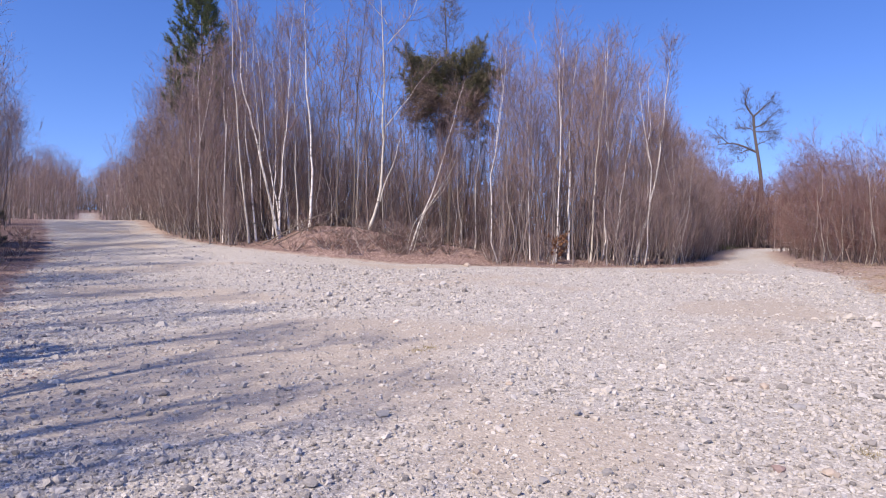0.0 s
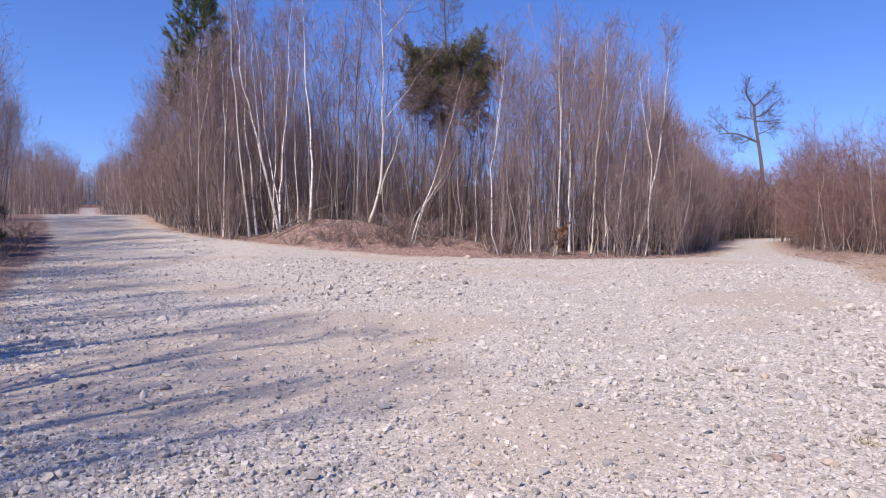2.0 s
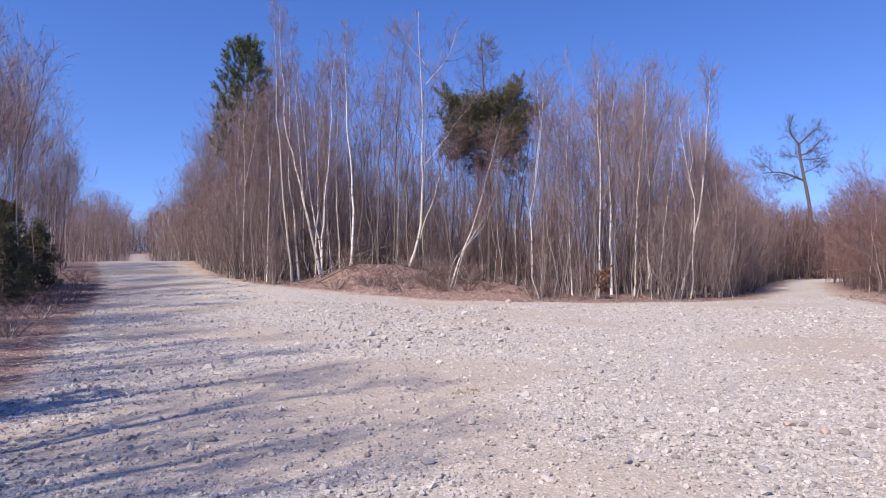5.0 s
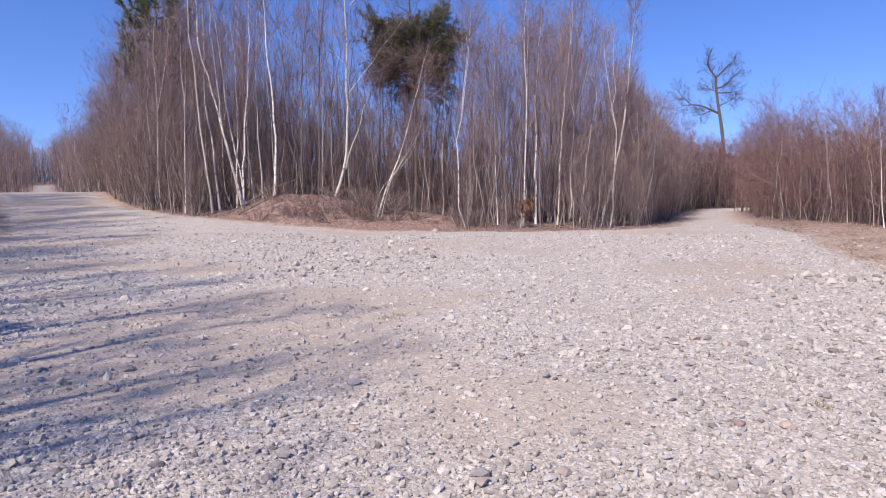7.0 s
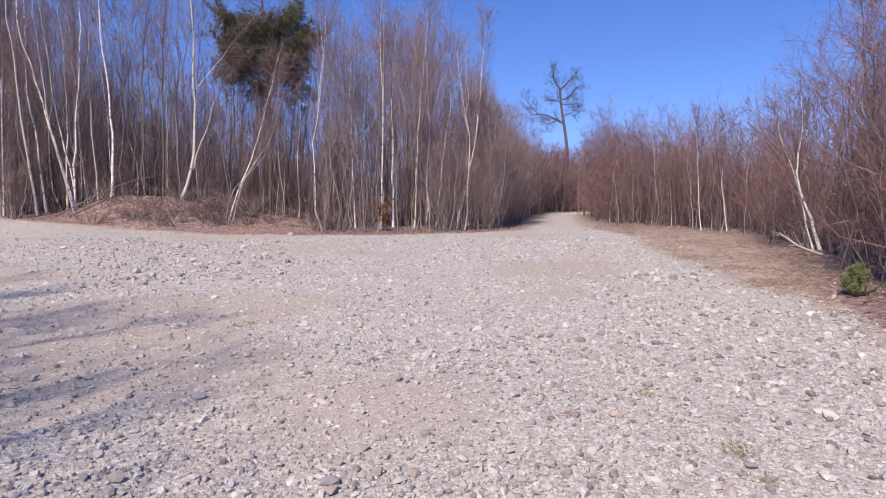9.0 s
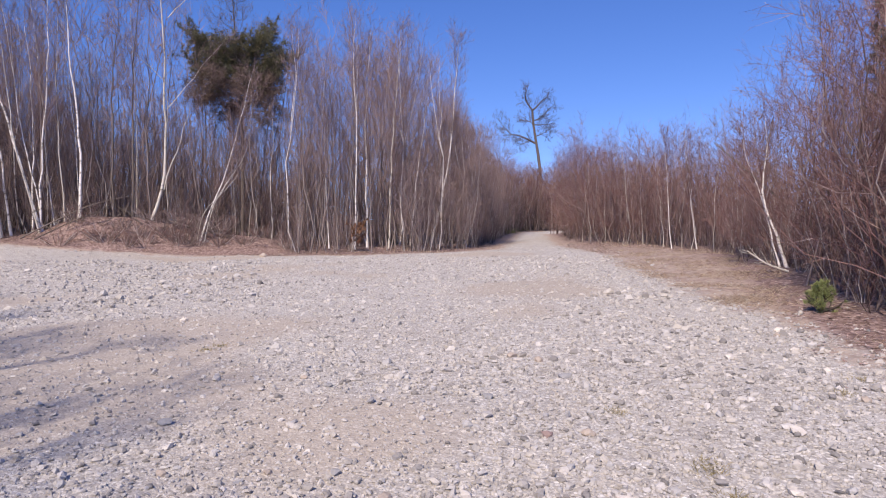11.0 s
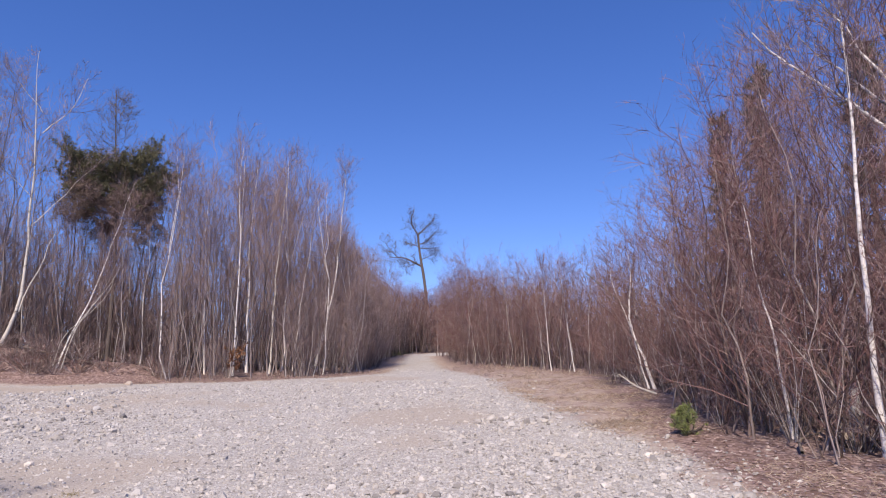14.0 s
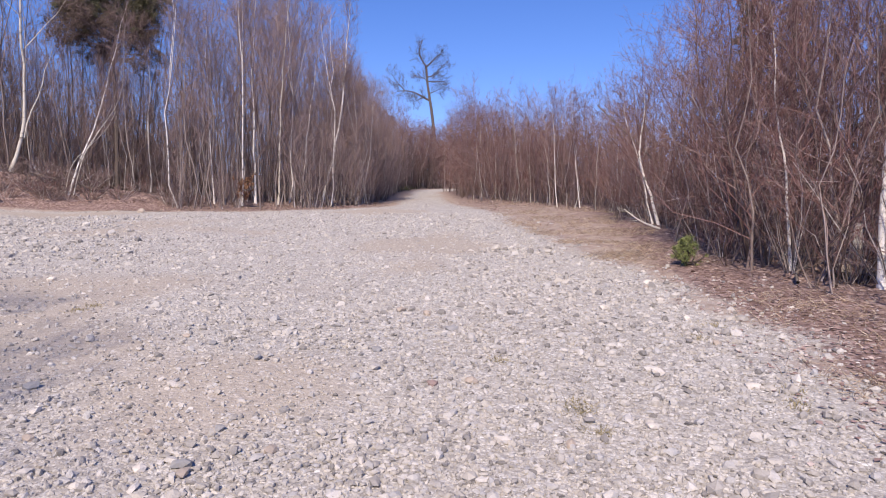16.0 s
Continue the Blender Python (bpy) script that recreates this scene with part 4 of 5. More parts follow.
def build_flat_pine():
    """The old pine whose needles stand in flat shelves on spreading limbs, its lower part dead."""
    rng = np.random.default_rng(50)
    x, y = 0.3, 35.6
    base = np.array((x, y, float(height(x, y)) - 0.05))
    root = thing("old_pine", base, "ragged old pine with flat shelves of dull green needles", "conifer")
    line = bezier([(0, 0, 0), (0.15, 0, 6), (-0.1, 0, 10.5), (-0.25, 0, 14.3)], 16)[None]
    part("trunk", tubes(line, np.linspace(0.11, 0.02, 16)[None], 7), DARK_BARK, root)
    s = np.linspace(0, 1, 6)[:, None]

    def limb(h0, dx, dy, up):
        return np.array([[0, 0, h0]]) + np.array([[dx, dy, 0]]) * s ** 0.85 + np.array([[0, 0, up]]) * s ** 2.2 + rng.normal(size=(6, 3)) * 0.05 * s

    # the flat top with an upturned horn at either end, a shelf to the right of it, and a lower one
    ends = ((-2.5, 11.2), (-2.3, 10.8), (-2.1, 10.4), (-1.5, 10.4), (-0.8, 10.4), (-0.2, 10.5), (0.5, 10.7), (1.0, 10.9), (1.5, 11.2), (1.75, 11.3), (1.6, 10.8), (2.9, 10.1), (2.6, 9.9), (2.2, 9.7),
            (-2.7, 9.8), (-2.1, 9.5), (1.5, 9.6), (0.4, 9.6), (-0.8, 9.4), (-1.3, 9.7), (-0.4, 9.8), (0.2, 9.9), (0.9, 9.9), (-1.5, 9.1), (1.9, 9.2), (0.6, 9.1), (2.2, 10.5), (2.4, 10.3), (-1.0, 10.8), (-1.8, 10.7), (0.1, 10.8))
    green = [limb(end - 1.2 + rng.uniform(-0.3, 0.2), dx, dy, 1.2) for dx, end in ends for dy in (rng.uniform(-1.1, -0.5), rng.uniform(-0.3, 0.9))]
    brown = [limb(h, math.cos(a) * w, math.sin(a) * w, u) for h, a, w, u in zip(rng.uniform(6.8, 9.3, 44), rng.uniform(0, 6.28, 44), rng.uniform(1.3, 2.7, 44), rng.uniform(-0.5, 0.2, 44))]
    top = [limb(h, math.cos(a) * w, math.sin(a) * w, w * 0.8) for h, a, w in zip(np.linspace(10.3, 13.9, 44), rng.uniform(0, 6.28, 44), np.linspace(1.8, 0.35, 44) * rng.uniform(0.7, 1.1, 44))]
    for group, needles, many, live in ((green, OLIVE, 16, True), (brown, RUST, 20, False)):
        for line in group:
            p, r = line[None], np.linspace(0.035, 0.01, 6)[None]
            p1, r1 = offshoots(rng, p, r, many, 0.3, 1.0, 0.7, 48, 3, 0.12 if live else -0.05, 0.5, 0.006, 0.3)
            p2, r2 = offshoots(rng, p1, r1, 4, 0.2, 1.0, 0.36, 45, 2, 0.1, 0.6, 0.005, 0.3)
            held = part("limb", join(tubes(p, r, 4), tubes(p1, r1, 3, True), tubes(p2, r2, 3, True)), GREY_TWIG if live else TWIG, root)
            geo = join(tufts(rng, p1, 7, 0.2, 7, 0.6, 0.1), tufts(rng, p2, 2, 0.18, 6, 0.6, 0.1)) if live else join(tufts(rng, p2, 2, 0.16, 4, 0.8, 0.08), slivers(rng, offshoots(rng, p2, r2, 7, 0.1, 1.0, 0.3, 50, 2, 0.0, 0.6, 0.005, 0.3)[0], 0.005))
            part("foliage", geo, needles, held, "dull green needles" if live else "browned dying needles", rounded=False)
    p = np.array(top)
    r = np.tile(np.linspace(0.013, 0.005, 6), (len(p), 1))
    p1, r1 = offshoots(rng, p, r, 9, 0.2, 1.0, 0.6, 45, 3, 0.2, 0.5, 0.006, 0.4)
    p2, r2 = offshoots(rng, p1, r1, 5, 0.2, 1.0, 0.34, 45, 2, 0.2, 0.6, 0.005, 0.4)
    part("bare_top", join(tubes(p, r), tubes(p1, r1, 3, True), slivers(rng, p2, 0.005)), GREY_TWIG, root)


build_flat_pine()


# ---- saplings ----
def tall(a, d):
    """How high the wood grows, by bearing and distance."""
    h = np.interp(a, [-75, -62, -56, -51, -46, -41, -36, -30, -28, -26, -24.5, -22, -20, -16.7, -14, -10, -5, 0, 5, 9, 14, 17, 20, 22.5, 24.5, 26.5, 29, 33, 35, 36.5, 45, 60],
                  [7.0, 6.4, 5.8, 5.4, 5.2, 5.6, 6.2, 6.8, 6.4, 6.8, 7.0, 7.8, 8.8, 9.9, 11.6, 12.4, 11.4, 11.2, 12.2, 13.0, 13.0, 12.8, 12.6, 11.2, 8.8, 6.6, 6.4, 7.2, 8.6, 10.5, 11.0, 11.0])
    return np.where(d > 108, 7.6, np.where(d > 62, np.where(np.asarray(a) > 0, 6.6, np.clip(h, 7.6, 8.8)), h))


def toward_edge(x, y):
    """Unit steps from the wood out to the gravel."""
    g = np.stack([edge_distance(x + 0.2, y) - edge_distance(x - 0.2, y), edge_distance(x, y + 0.2) - edge_distance(x, y - 0.2)], -1)
    return -unit(g)


def stems(rng, x, y, h, r0, lean, out, k=6, drop=0.03):
    n = len(x)
    t = np.linspace(0, 1, k)[None, :, None]
    base = np.stack([x, y, height(x, y) - drop], -1)
    side = np.concatenate([out * lean[:, None] + rng.normal(size=(n, 2)) * 0.08, np.zeros((n, 1))], -1)
    p = base[:, None] + np.array([0, 0, 1.0]) * t * h[:, None, None] + side[:, None] * (t ** 1.4) * h[:, None, None]
    kinks = np.cumsum(rng.normal(size=(n, k, 2)), 1) * 0.03 / math.sqrt(k) * h[:, None, None]
    p = p + np.concatenate([kinks, np.zeros((n, k, 1))], -1) * (t > 0)
    r = r0[:, None] * (1 - 0.85 * t[..., 0])
    return p, np.maximum(r, 0.004)


def brush(rng, p, r, h, nb, nt, reach, thin, low=0.18, spread=50, kb=3):
    p1, r1 = offshoots(rng, p, r, nb, low, 0.99, h * reach, spread, kb, 0.1, 0.42, thin, 0.5)
    geos = [tubes(p1, r1, 3, True)]
    if nt:
        p2, r2 = offshoots(rng, p1, r1, nt, 0.12, 0.98, np.repeat(h, nb) * reach * 0.5, 48, 2, 0.12, 0.65, thin * 0.8, 0.4)
        geos.append(tubes(p2, r2, 3, True))
    return join(*geos)


def brush_start(a, d):
    """How far beyond the gravel's edge the brush begins."""
    right = np.where(d < 40, np.interp(a, [-62, -59, -55, -52, -47.5, -43.7, -41, -37.7, -33, -29], [-0.4, -0.3, 0.4, 0.2, 1.1, 2.4, 2.2, 2.8, 1.7, 0.2]), 0)
    left = np.interp(d, [10, 18, 24, 34, 60], [5.5, 5.0, 3.9, 2.4, 1.0])
    middle = np.interp(a, [4, 9, 13, 20, 25, 29], [1.4, 1.1, 0.35, 0.5, 1.0, 1.5])
    return np.where(a > 29.5, left, np.where(a > -26.5, middle, 1.5 + right))


def open_before(x, y, clump=True):
    """False in the small openings on the track's side of the pale birches."""
    free = np.ones(np.shape(x), bool)
    more = ((-8.6, 33.6, 3.5), (-10.1, 33.8, 3), (-8.2, 33.7, 3.5), (-6.8, 33.4, 3), (-10.0, 34.3, 3)) if clump else ()
    for bx, by, deep in more + ((14.2, 13.9, 4), (18.5, 24.8, 3), (18.7, 23.4, 3), (8.86, 4.83, 4), (9.4, 6.5, 3), (6.4, 32.4, 3), (11.0, 34.4, 3), (9.1, 33.8, 3)):
        d = math.hypot(bx, by)
        along, across = (x * bx + y * by) / d, np.abs(x * by - y * bx) / d
        free &= np.hypot(x - 8.2, y - 4.0) > 0.9
        free &= ~((along < d + 0.1) & (along > d - deep) & (across < 0.3 + 0.012 * d))
    return free


def crown(rng, p, r, nb, nt, ns, low, reach, spread, lift, thin, taper=0.7, bent=0.06, kb=4):
    """Limbs, twigs and twig tips on the stems p, r."""
    p1, r1 = offshoots(rng, p, r, nb, low, 0.985, reach, spread, kb, lift, 0.42, thin, taper, bent)
    p2, r2 = offshoots(rng, p1, r1, nt, 0.12, 0.98, reach * 0.42, 38, 2, 0.15, 0.6, thin * 0.75, 0.45)
    p3, _ = offshoots(rng, p2, r2, ns, 0.15, 0.98, reach * 0.22, 36, 2, 0.1, 0.6, thin * 0.5, 0.4)
    p4, _ = offshoots(rng, p, r, nb, max(low, 0.5), 1.0, reach * 0.25, 30, 2, 0.2, 0.5, thin, 0.3)
    twigs = tubes(p2, r2, 3, True) if ns > 3 else slivers(rng, p2, thin)
    return join(tubes(p1, r1, 3, True), twigs, slivers(rng, np.concatenate([p3, p4]), thin * 0.7))


def bole(rng, h, r, k, lean=0.0, arch=1.3, kink=0.03):
    """One stem of height h over the origin, leaning towards +x."""
    t = np.linspace(0, 1, k)
    walk_xy = np.cumsum(rng.normal(size=(k, 2)), 0) * kink * h / math.sqrt(k) * (t > 0)[:, None]
    walk_xy -= np.outer(t, walk_xy[-1]) * 0.6
    p = np.stack([lean * h * t ** arch + walk_xy[:, 0], walk_xy[:, 1], h * t - 0.06], -1)[None]
    return p, (r * (1 - 0.86 * t) + 0.25 * r * np.exp(-t * 30))[None]


def make_form(kind, seed, lite=False):
    """A young bare tree ten metres high: the meshes of its stems and its crown."""
    rng = np.random.default_rng(seed)
    if kind == "pole":
        p, r = bole(rng, 10.0, rng.uniform(0.03, 0.044), 11, rng.uniform(0, 0.05))
        if rng.uniform() < 0.5:   # a forked top
            u = np.linspace(0, 1, 11)[:, None]
            q = p[0, 5] + (p[0, -1] - p[0, 5]) * u * 0.92 + np.array([[0.75, 0.3, 0]]) * np.sin(u * 1.5)
            p, r = np.concatenate([p, q[None]]), np.concatenate([r, np.linspace(r[0, 5], 0.006, 11)[None]])
        geo = crown(rng, p, r, 15 if lite else 21 if len(p) == 1 else 12, 5 if lite else 7, 3 if lite else 4, rng.uniform(0.24, 0.42), 2.4, 38, 0.4, 0.0075, kb=3 if lite else 4)
    elif kind == "thin":
        p, r = bole(rng, 10.0, 0.034, 8, rng.uniform(0, 0.1), 1.3, 0.05)
        geo = crown(rng, p, r, 13, 4, 3, 0.12, 2.2, 42, 0.3, 0.008, 0.6)
    elif kind == "red":
        p, r = bole(rng, 10.0, rng.uniform(0.04, 0.055), 10, rng.uniform(0.08, 0.26), 1.2, 0.08)
        geo = crown(rng, p, r, 13 if lite else 20, 5 if lite else 7, 3 if lite else 4, 0.08, 3.6, 52, 0.16, 0.009, 0.6, 0.1)
    else:   # a many-stemmed bush
        n = 5 if lite else 7
        stems_p, stems_r = zip(*(bole(rng, 10.0 * rng.uniform(0.55, 1.0), 0.045, 7, rng.uniform(0.02, 0.42), 1.0, 0.06) for _ in range(n)))
        p, r = np.concatenate(stems_p), np.concatenate(stems_r)
        for k, turn in enumerate(rng.uniform(0, 2 * math.pi, n)):
            c, s = math.cos(turn), math.sin(turn)
            p[k] = np.stack([p[k, :, 0] * c - p[k, :, 1] * s + c * 0.5, p[k, :, 0] * s + p[k, :, 1] * c + s * 0.5, p[k, :, 2]], -1)
        geo = crown(rng, p, r, 7 if lite else 9, 4, 3, 0.1, 2.8, 38, 0.25, 0.014 if lite else 0.012, 0.5, 0.07, 3)
    return tubes(p, r, 3 if lite else 5, True), geo


def baked(forms, which, x, y, size, turn):
    """Many trees out of a few forms, joined: their stems and their crowns."""
    out = [], []
    z = height(x, y)
    for k, form in enumerate(forms):
        m = which == k
        n = int(m.sum())
        if not n:
            continue
        c, s = (np.cos(turn[m]) * size[m])[:, None], (np.sin(turn[m]) * size[m])[:, None]
        for heap, (v, q, t) in zip(out, form):
            w = np.stack([v[None, :, 0] * c - v[None, :, 1] * s + x[m][:, None], v[None, :, 0] * s + v[None, :, 1] * c + y[m][:, None],
                          v[None, :, 2] * size[m][:, None] + z[m][:, None]], -1).reshape(-1, 3)
            step = len(v) * np.arange(n)[:, None, None]
            heap.append((w, None if q is None else (q[None] + step).reshape(-1, q.shape[1]), None if t is None else (t[None] + step).reshape(-1, 3)))
    return [join(*heap) for heap in out]


POLES, POLES_LITE = [make_form("pole", 300 + k) for k in range(9)], [make_form("pole", 320 + k, True) for k in range(5)]
THIN = [make_form("thin", 340 + k) for k in range(6)]
REDS, REDS_LITE = [make_form("red", 360 + k) for k in range(8)], [make_form("red", 380 + k, True) for k in range(5)]
BUSHES, BUSHES_LITE = [make_form("bush", 400 + k) for k in range(4)], [make_form("bush", 410 + k, True) for k in range(3)]


def spots(rng, count, lo, hi, near, far, depth, gap):
    """Places in the wood between two bearings and distances, up to depth beyond the brush's start, no two nearer than gap; the foremost come first."""
    n = count * 60
    a, d = rng.uniform(lo, hi, n), np.sqrt(rng.uniform(near ** 2, far ** 2, n))
    x, y = -np.sin(np.radians(a)) * d, np.cos(np.radians(a)) * d
    e = edge_distance(x, y) - brush_start(a, d)
    mound = np.exp(-((x + 2.4) / 4.8) ** 4 - ((y - 32.4) / 2.2) ** 4)
    ok = np.where((e > rng.normal(size=n) * 0.2) & (e < depth * rng.uniform(0.1, 1, n)) & open_before(x, y) & (mound < 0.3))[0]
    taken, picked = {}, []
    for i in ok:
        cell = (int(x[i] // gap), int(y[i] // gap))
        if any(math.hypot(x[i] - px, y[i] - py) < gap for cx in (-1, 0, 1) for cy in (-1, 0, 1) for px, py in taken.get((cell[0] + cx, cell[1] + cy), ())):
            continue
        taken.setdefault(cell, []).append((x[i], y[i]))
        picked.append(i)
        if len(picked) == count:
            break
    picked = np.array(sorted(picked, key=lambda i: e[i]))
    return x[picked], y[picked], a[picked], d[picked], e[picked]


def stuff(name, label, category, geos, bark, twig):
    root = thing(name, (0, 0, 0), label, category, kind="stuff")
    tagged(part("stems", join(*(g[0] for g in geos)), bark, root), kind="stuff")
    tagged(part("twigs", join(*(g[1] for g in geos)), twig, root, rounded=False), kind="stuff")


def facing(rng, x, y, spread):
    """Turns, in radians, that lean a tree out over the gravel."""
    out = toward_edge(x, y)
    return np.arctan2(out[:, 1], out[:, 0]) + rng.normal(size=len(x)) * spread


def build_stand(singles, forms, bark, twig, name, label, category, group, x, y, size, turn, which):
    """The foremost trees, one by one."""
    made = {}
    for k in range(singles):
        f = int(which[k])
        place, s = pose(x[k], y[k], float(height(x[k], y[k])), 0, 0, math.degrees(turn[k])), float(size[k])
        if f in made:
            s /= made[f].scale[0]
            copy_thing(made[f], place @ Matrix.Diagonal((s, s, s, 1)))
        else:
            root = thing(name, (0, 0, 0), label, category, group)
            part("trunk", forms[f][0], bark, root)
            part("crown", forms[f][1], twig, root, rounded=False)
            root.matrix_basis = place @ Matrix.Diagonal((s, s, s, 1))
            made[f] = root


def build_woods():
    rng = np.random.default_rng(77)
    # between the tracks: slender poles, the foremost one by one
    x, y, a, d, e = spots(rng, 470, -27.5, 29.5, 27, 58, 11.0, 0.46)
    size = tall(a, d) / 10 * rng.uniform(0.72, 1.04, len(x)) * np.clip(0.8 + e * 0.05, 0.8, 1.0)
    size *= np.where(rng.uniform(0, 1, len(x)) < np.where((a > 3) & (a < 19), 0.62, 0.4), rng.uniform(0.5, 0.72, len(x)), 1.0)
    turn = np.where((a > 15) | (a < -16), facing(rng, x, y, 0.6), rng.uniform(0, 6.28, len(x)))
    which = rng.integers(0, len(POLES), len(x))
    n = 170
    build_stand(n, POLES, BARK, TWIG, "sapling", "slender grey-brown bare sapling at the wood's edge", "sapling", "saplings at the edge of the wood", x, y, size, turn, which)
    m = np.arange(len(x)) >= n
    deep = baked(POLES_LITE, which[m] % len(POLES_LITE), x[m], y[m], size[m], turn[m])
    x, y, a, d, e = spots(rng, 420, -27, 29.5, 27, 60, 9.0, 0.3)
    size = tall(a, d) / 10 * rng.uniform(0.3, 0.72, len(x))
    under = baked(THIN, rng.integers(0, len(THIN), len(x)), x, y, size, rng.uniform(0, 6.28, len(x)))
    x, y, a, d, e = spots(rng, 140, -27, 29.5, 27, 62, 4.0, 0.6)
    some = (a > 11) | (a < -13) | (rng.uniform(0, 1, len(x)) < 0.75)
    x, y, a, d, e = (v[some] for v in (x, y, a, d, e))
    size = np.where(np.abs(a - 2) < 13, 0.24, 0.42) * rng.uniform(0.6, 1.15, len(x))
    low = baked(BUSHES, rng.integers(0, len(BUSHES), len(x)), x, y, size, rng.uniform(0, 6.28, len(x)))
    x, y, a, d, e = spots(rng, 140, -27, 29.5, 31, 62, 12.0, 0.7)
    some = e > 2.0
    x, y = x[some], y[some]
    bx, by, *_ = spots(rng, 70, -2, 17, 35.5, 52, 20.0, 0.6)
    behind = baked(POLES_LITE, rng.integers(0, len(POLES_LITE), len(bx)), bx, by, rng.uniform(0.5, 0.8, len(bx)), rng.uniform(0, 6.28, len(bx)))
    bx, by, *_ = spots(rng, 110, -4, 17, 34, 44, 9.0, 0.4)
    slight = baked(THIN, rng.integers(0, len(THIN), len(bx)), bx, by, rng.uniform(0.35, 0.6, len(bx)), rng.uniform(0, 6.28, len(bx)))
    bx, by, *_ = spots(rng, 90, -8, 17, 36, 47, 16.0, 0.7)
    x, y = np.r_[x, bx], np.r_[y, by]
    back = baked(BUSHES_LITE, rng.integers(0, len(BUSHES_LITE), len(x)), x, y, rng.uniform(0.4, 0.75, len(x)), rng.uniform(0, 6.28, len(x)))
    (x0, y0, *_), (x1, y1, *_) = spots(rng, 60, 17, 29, 30, 58, 2.5, 0.5), spots(rng, 34, -27, -15, 30, 46, 2.5, 0.5)
    x, y = np.r_[x0, x1], np.r_[y0, y1]
    skirt = baked(BUSHES, rng.integers(0, len(BUSHES), len(x)), x, y, rng.uniform(0.22, 0.5, len(x)), rng.uniform(0, 6.28, len(x)))
    stuff("thicket", "dense bare saplings between the two tracks", "thicket", [skirt, deep, under, low, back, behind, slight], BARK, TWIG)

    x, y, a, d, e = spots(rng, 15, -25, 21, 30, 44, 4.0, 1.2)
    build_stand(len(x), POLES, BIRCH, TWIG, "birch", "slender white-barked young birch among grey saplings", "tree", "young birches in the wood", x, y,
                tall(a, d) / 10 * rng.uniform(0.75, 0.95, len(x)), rng.uniform(0, 6.28, len(x)), rng.integers(0, len(POLES), len(x)))

    # beyond the left side of the climbing track
    x, y, a, d, e = spots(rng, 150, 29.5, 58, 13, 46, 9.0, 0.6)
    size = tall(a, d) / 10 * rng.uniform(0.65, 1.0, len(x))
    some = baked(POLES_LITE, rng.integers(0, len(POLES_LITE), len(x)), x, y, size, facing(rng, x, y, 0.8))
    x, y, a, d, e = spots(rng, 90, 29.5, 50, 14, 62, 5.0, 0.6)
    low = baked(BUSHES_LITE, rng.integers(0, len(BUSHES_LITE), len(x)), x, y, rng.uniform(0.14, 0.36, len(x)), rng.uniform(0, 6.28, len(x)))
    x, y, a, d, e = spots(rng, 170, 28.5, 37, 40, 115, 8.0, 0.8)
    along = baked(POLES_LITE, rng.integers(0, len(POLES_LITE), len(x)), x, y, rng.uniform(0.45, 0.8, len(x)), facing(rng, x, y, 0.8))
    x, y, a, d, e = spots(rng, 110, 20, 28.5, 54, 115, 7.0, 0.8)
    other = baked(POLES_LITE, rng.integers(0, len(POLES_LITE), len(x)), x, y, rng.uniform(0.45, 0.75, len(x)), facing(rng, x, y, 0.8))
    stuff("thicket", "bare brown thicket beside the climbing track", "thicket", [some, low, along, other], BARK, TWIG)

    # reddish brush along the level track
    x, y, a, d, e = spots(rng, 350, -74, -26.5, 7.5, 58, 9.0, 0.52)
    size = tall(a, d) / 10 * rng.uniform(0.55, 1.0, len(x)) * np.interp(d, [8, 14], [0.72, 1.0])
    turn = facing(rng, x, y, np.where(d < 22, 1.2, 0.7))
    which = rng.integers(0, len(REDS), len(x))
    n = 130
    build_stand(n, REDS, RED_BARK, RED_TWIG, "sapling", "slender reddish-twigged bare sapling beside the level track", "sapling", "saplings beside the level track", x, y, size, turn, which)
    m = np.arange(len(x)) >= n
    deep = baked(REDS_LITE, which[m] % len(REDS_LITE), x[m], y[m], size[m], turn[m])
    x, y, a, d, e = spots(rng, 150, -74, -26.5, 7.5, 58, 4.0, 0.55)
    low = baked(BUSHES_LITE, rng.integers(0, len(BUSHES_LITE), len(x)), x, y, rng.uniform(0.1, 0.3, len(x)), rng.uniform(0, 6.28, len(x)))
    x, y, a, d, e = spots(rng, 130, -31, -19, 50, 92, 10.0, 0.8)
    bx, by, *_ = spots(rng, 45, -29, -24, 72, 88, 14.0, 0.6)
    x, y = np.r_[x, bx], np.r_[y, by]
    bx, by, *_ = spots(rng, 70, -29, -23.5, 71, 88, 14.0, 0.6)
    closing = baked(BUSHES_LITE, rng.integers(0, len(BUSHES_LITE), len(bx)), bx, by, rng.uniform(0.5, 0.85, len(bx)), rng.uniform(0, 6.28, len(bx)))
    ends = baked(POLES_LITE, rng.integers(0, len(POLES_LITE), len(x)), x, y, rng.uniform(0.55, 0.8, len(x)), facing(rng, x, y, 0.9))
    x, y, a, d, e = spots(rng, 150, -78, -45, 8, 23, 9.0, 0.45)
    close = baked(REDS_LITE, rng.integers(0, len(REDS_LITE), len(x)), x, y, rng.uniform(0.35, 0.62, len(x)), facing(rng, x, y, 1.4))
    x, y, a, d, e = spots(rng, 44, -80, -54, 11, 26, 14.0, 0.8)
    x, y = x[e > 2.5], y[e > 2.5]
    tops = baked(POLES_LITE, rng.integers(0, len(POLES_LITE), len(x)), x, y, rng.uniform(0.6, 0.9, len(x)), facing(rng, x, y, 1.0))
    x, y, a, d, e = spots(rng, 150, -78, -26.5, 9, 58, 15.0, 0.8)
    x, y, h = x[e > 2.5], y[e > 2.5], tall(a, d)[e > 2.5]
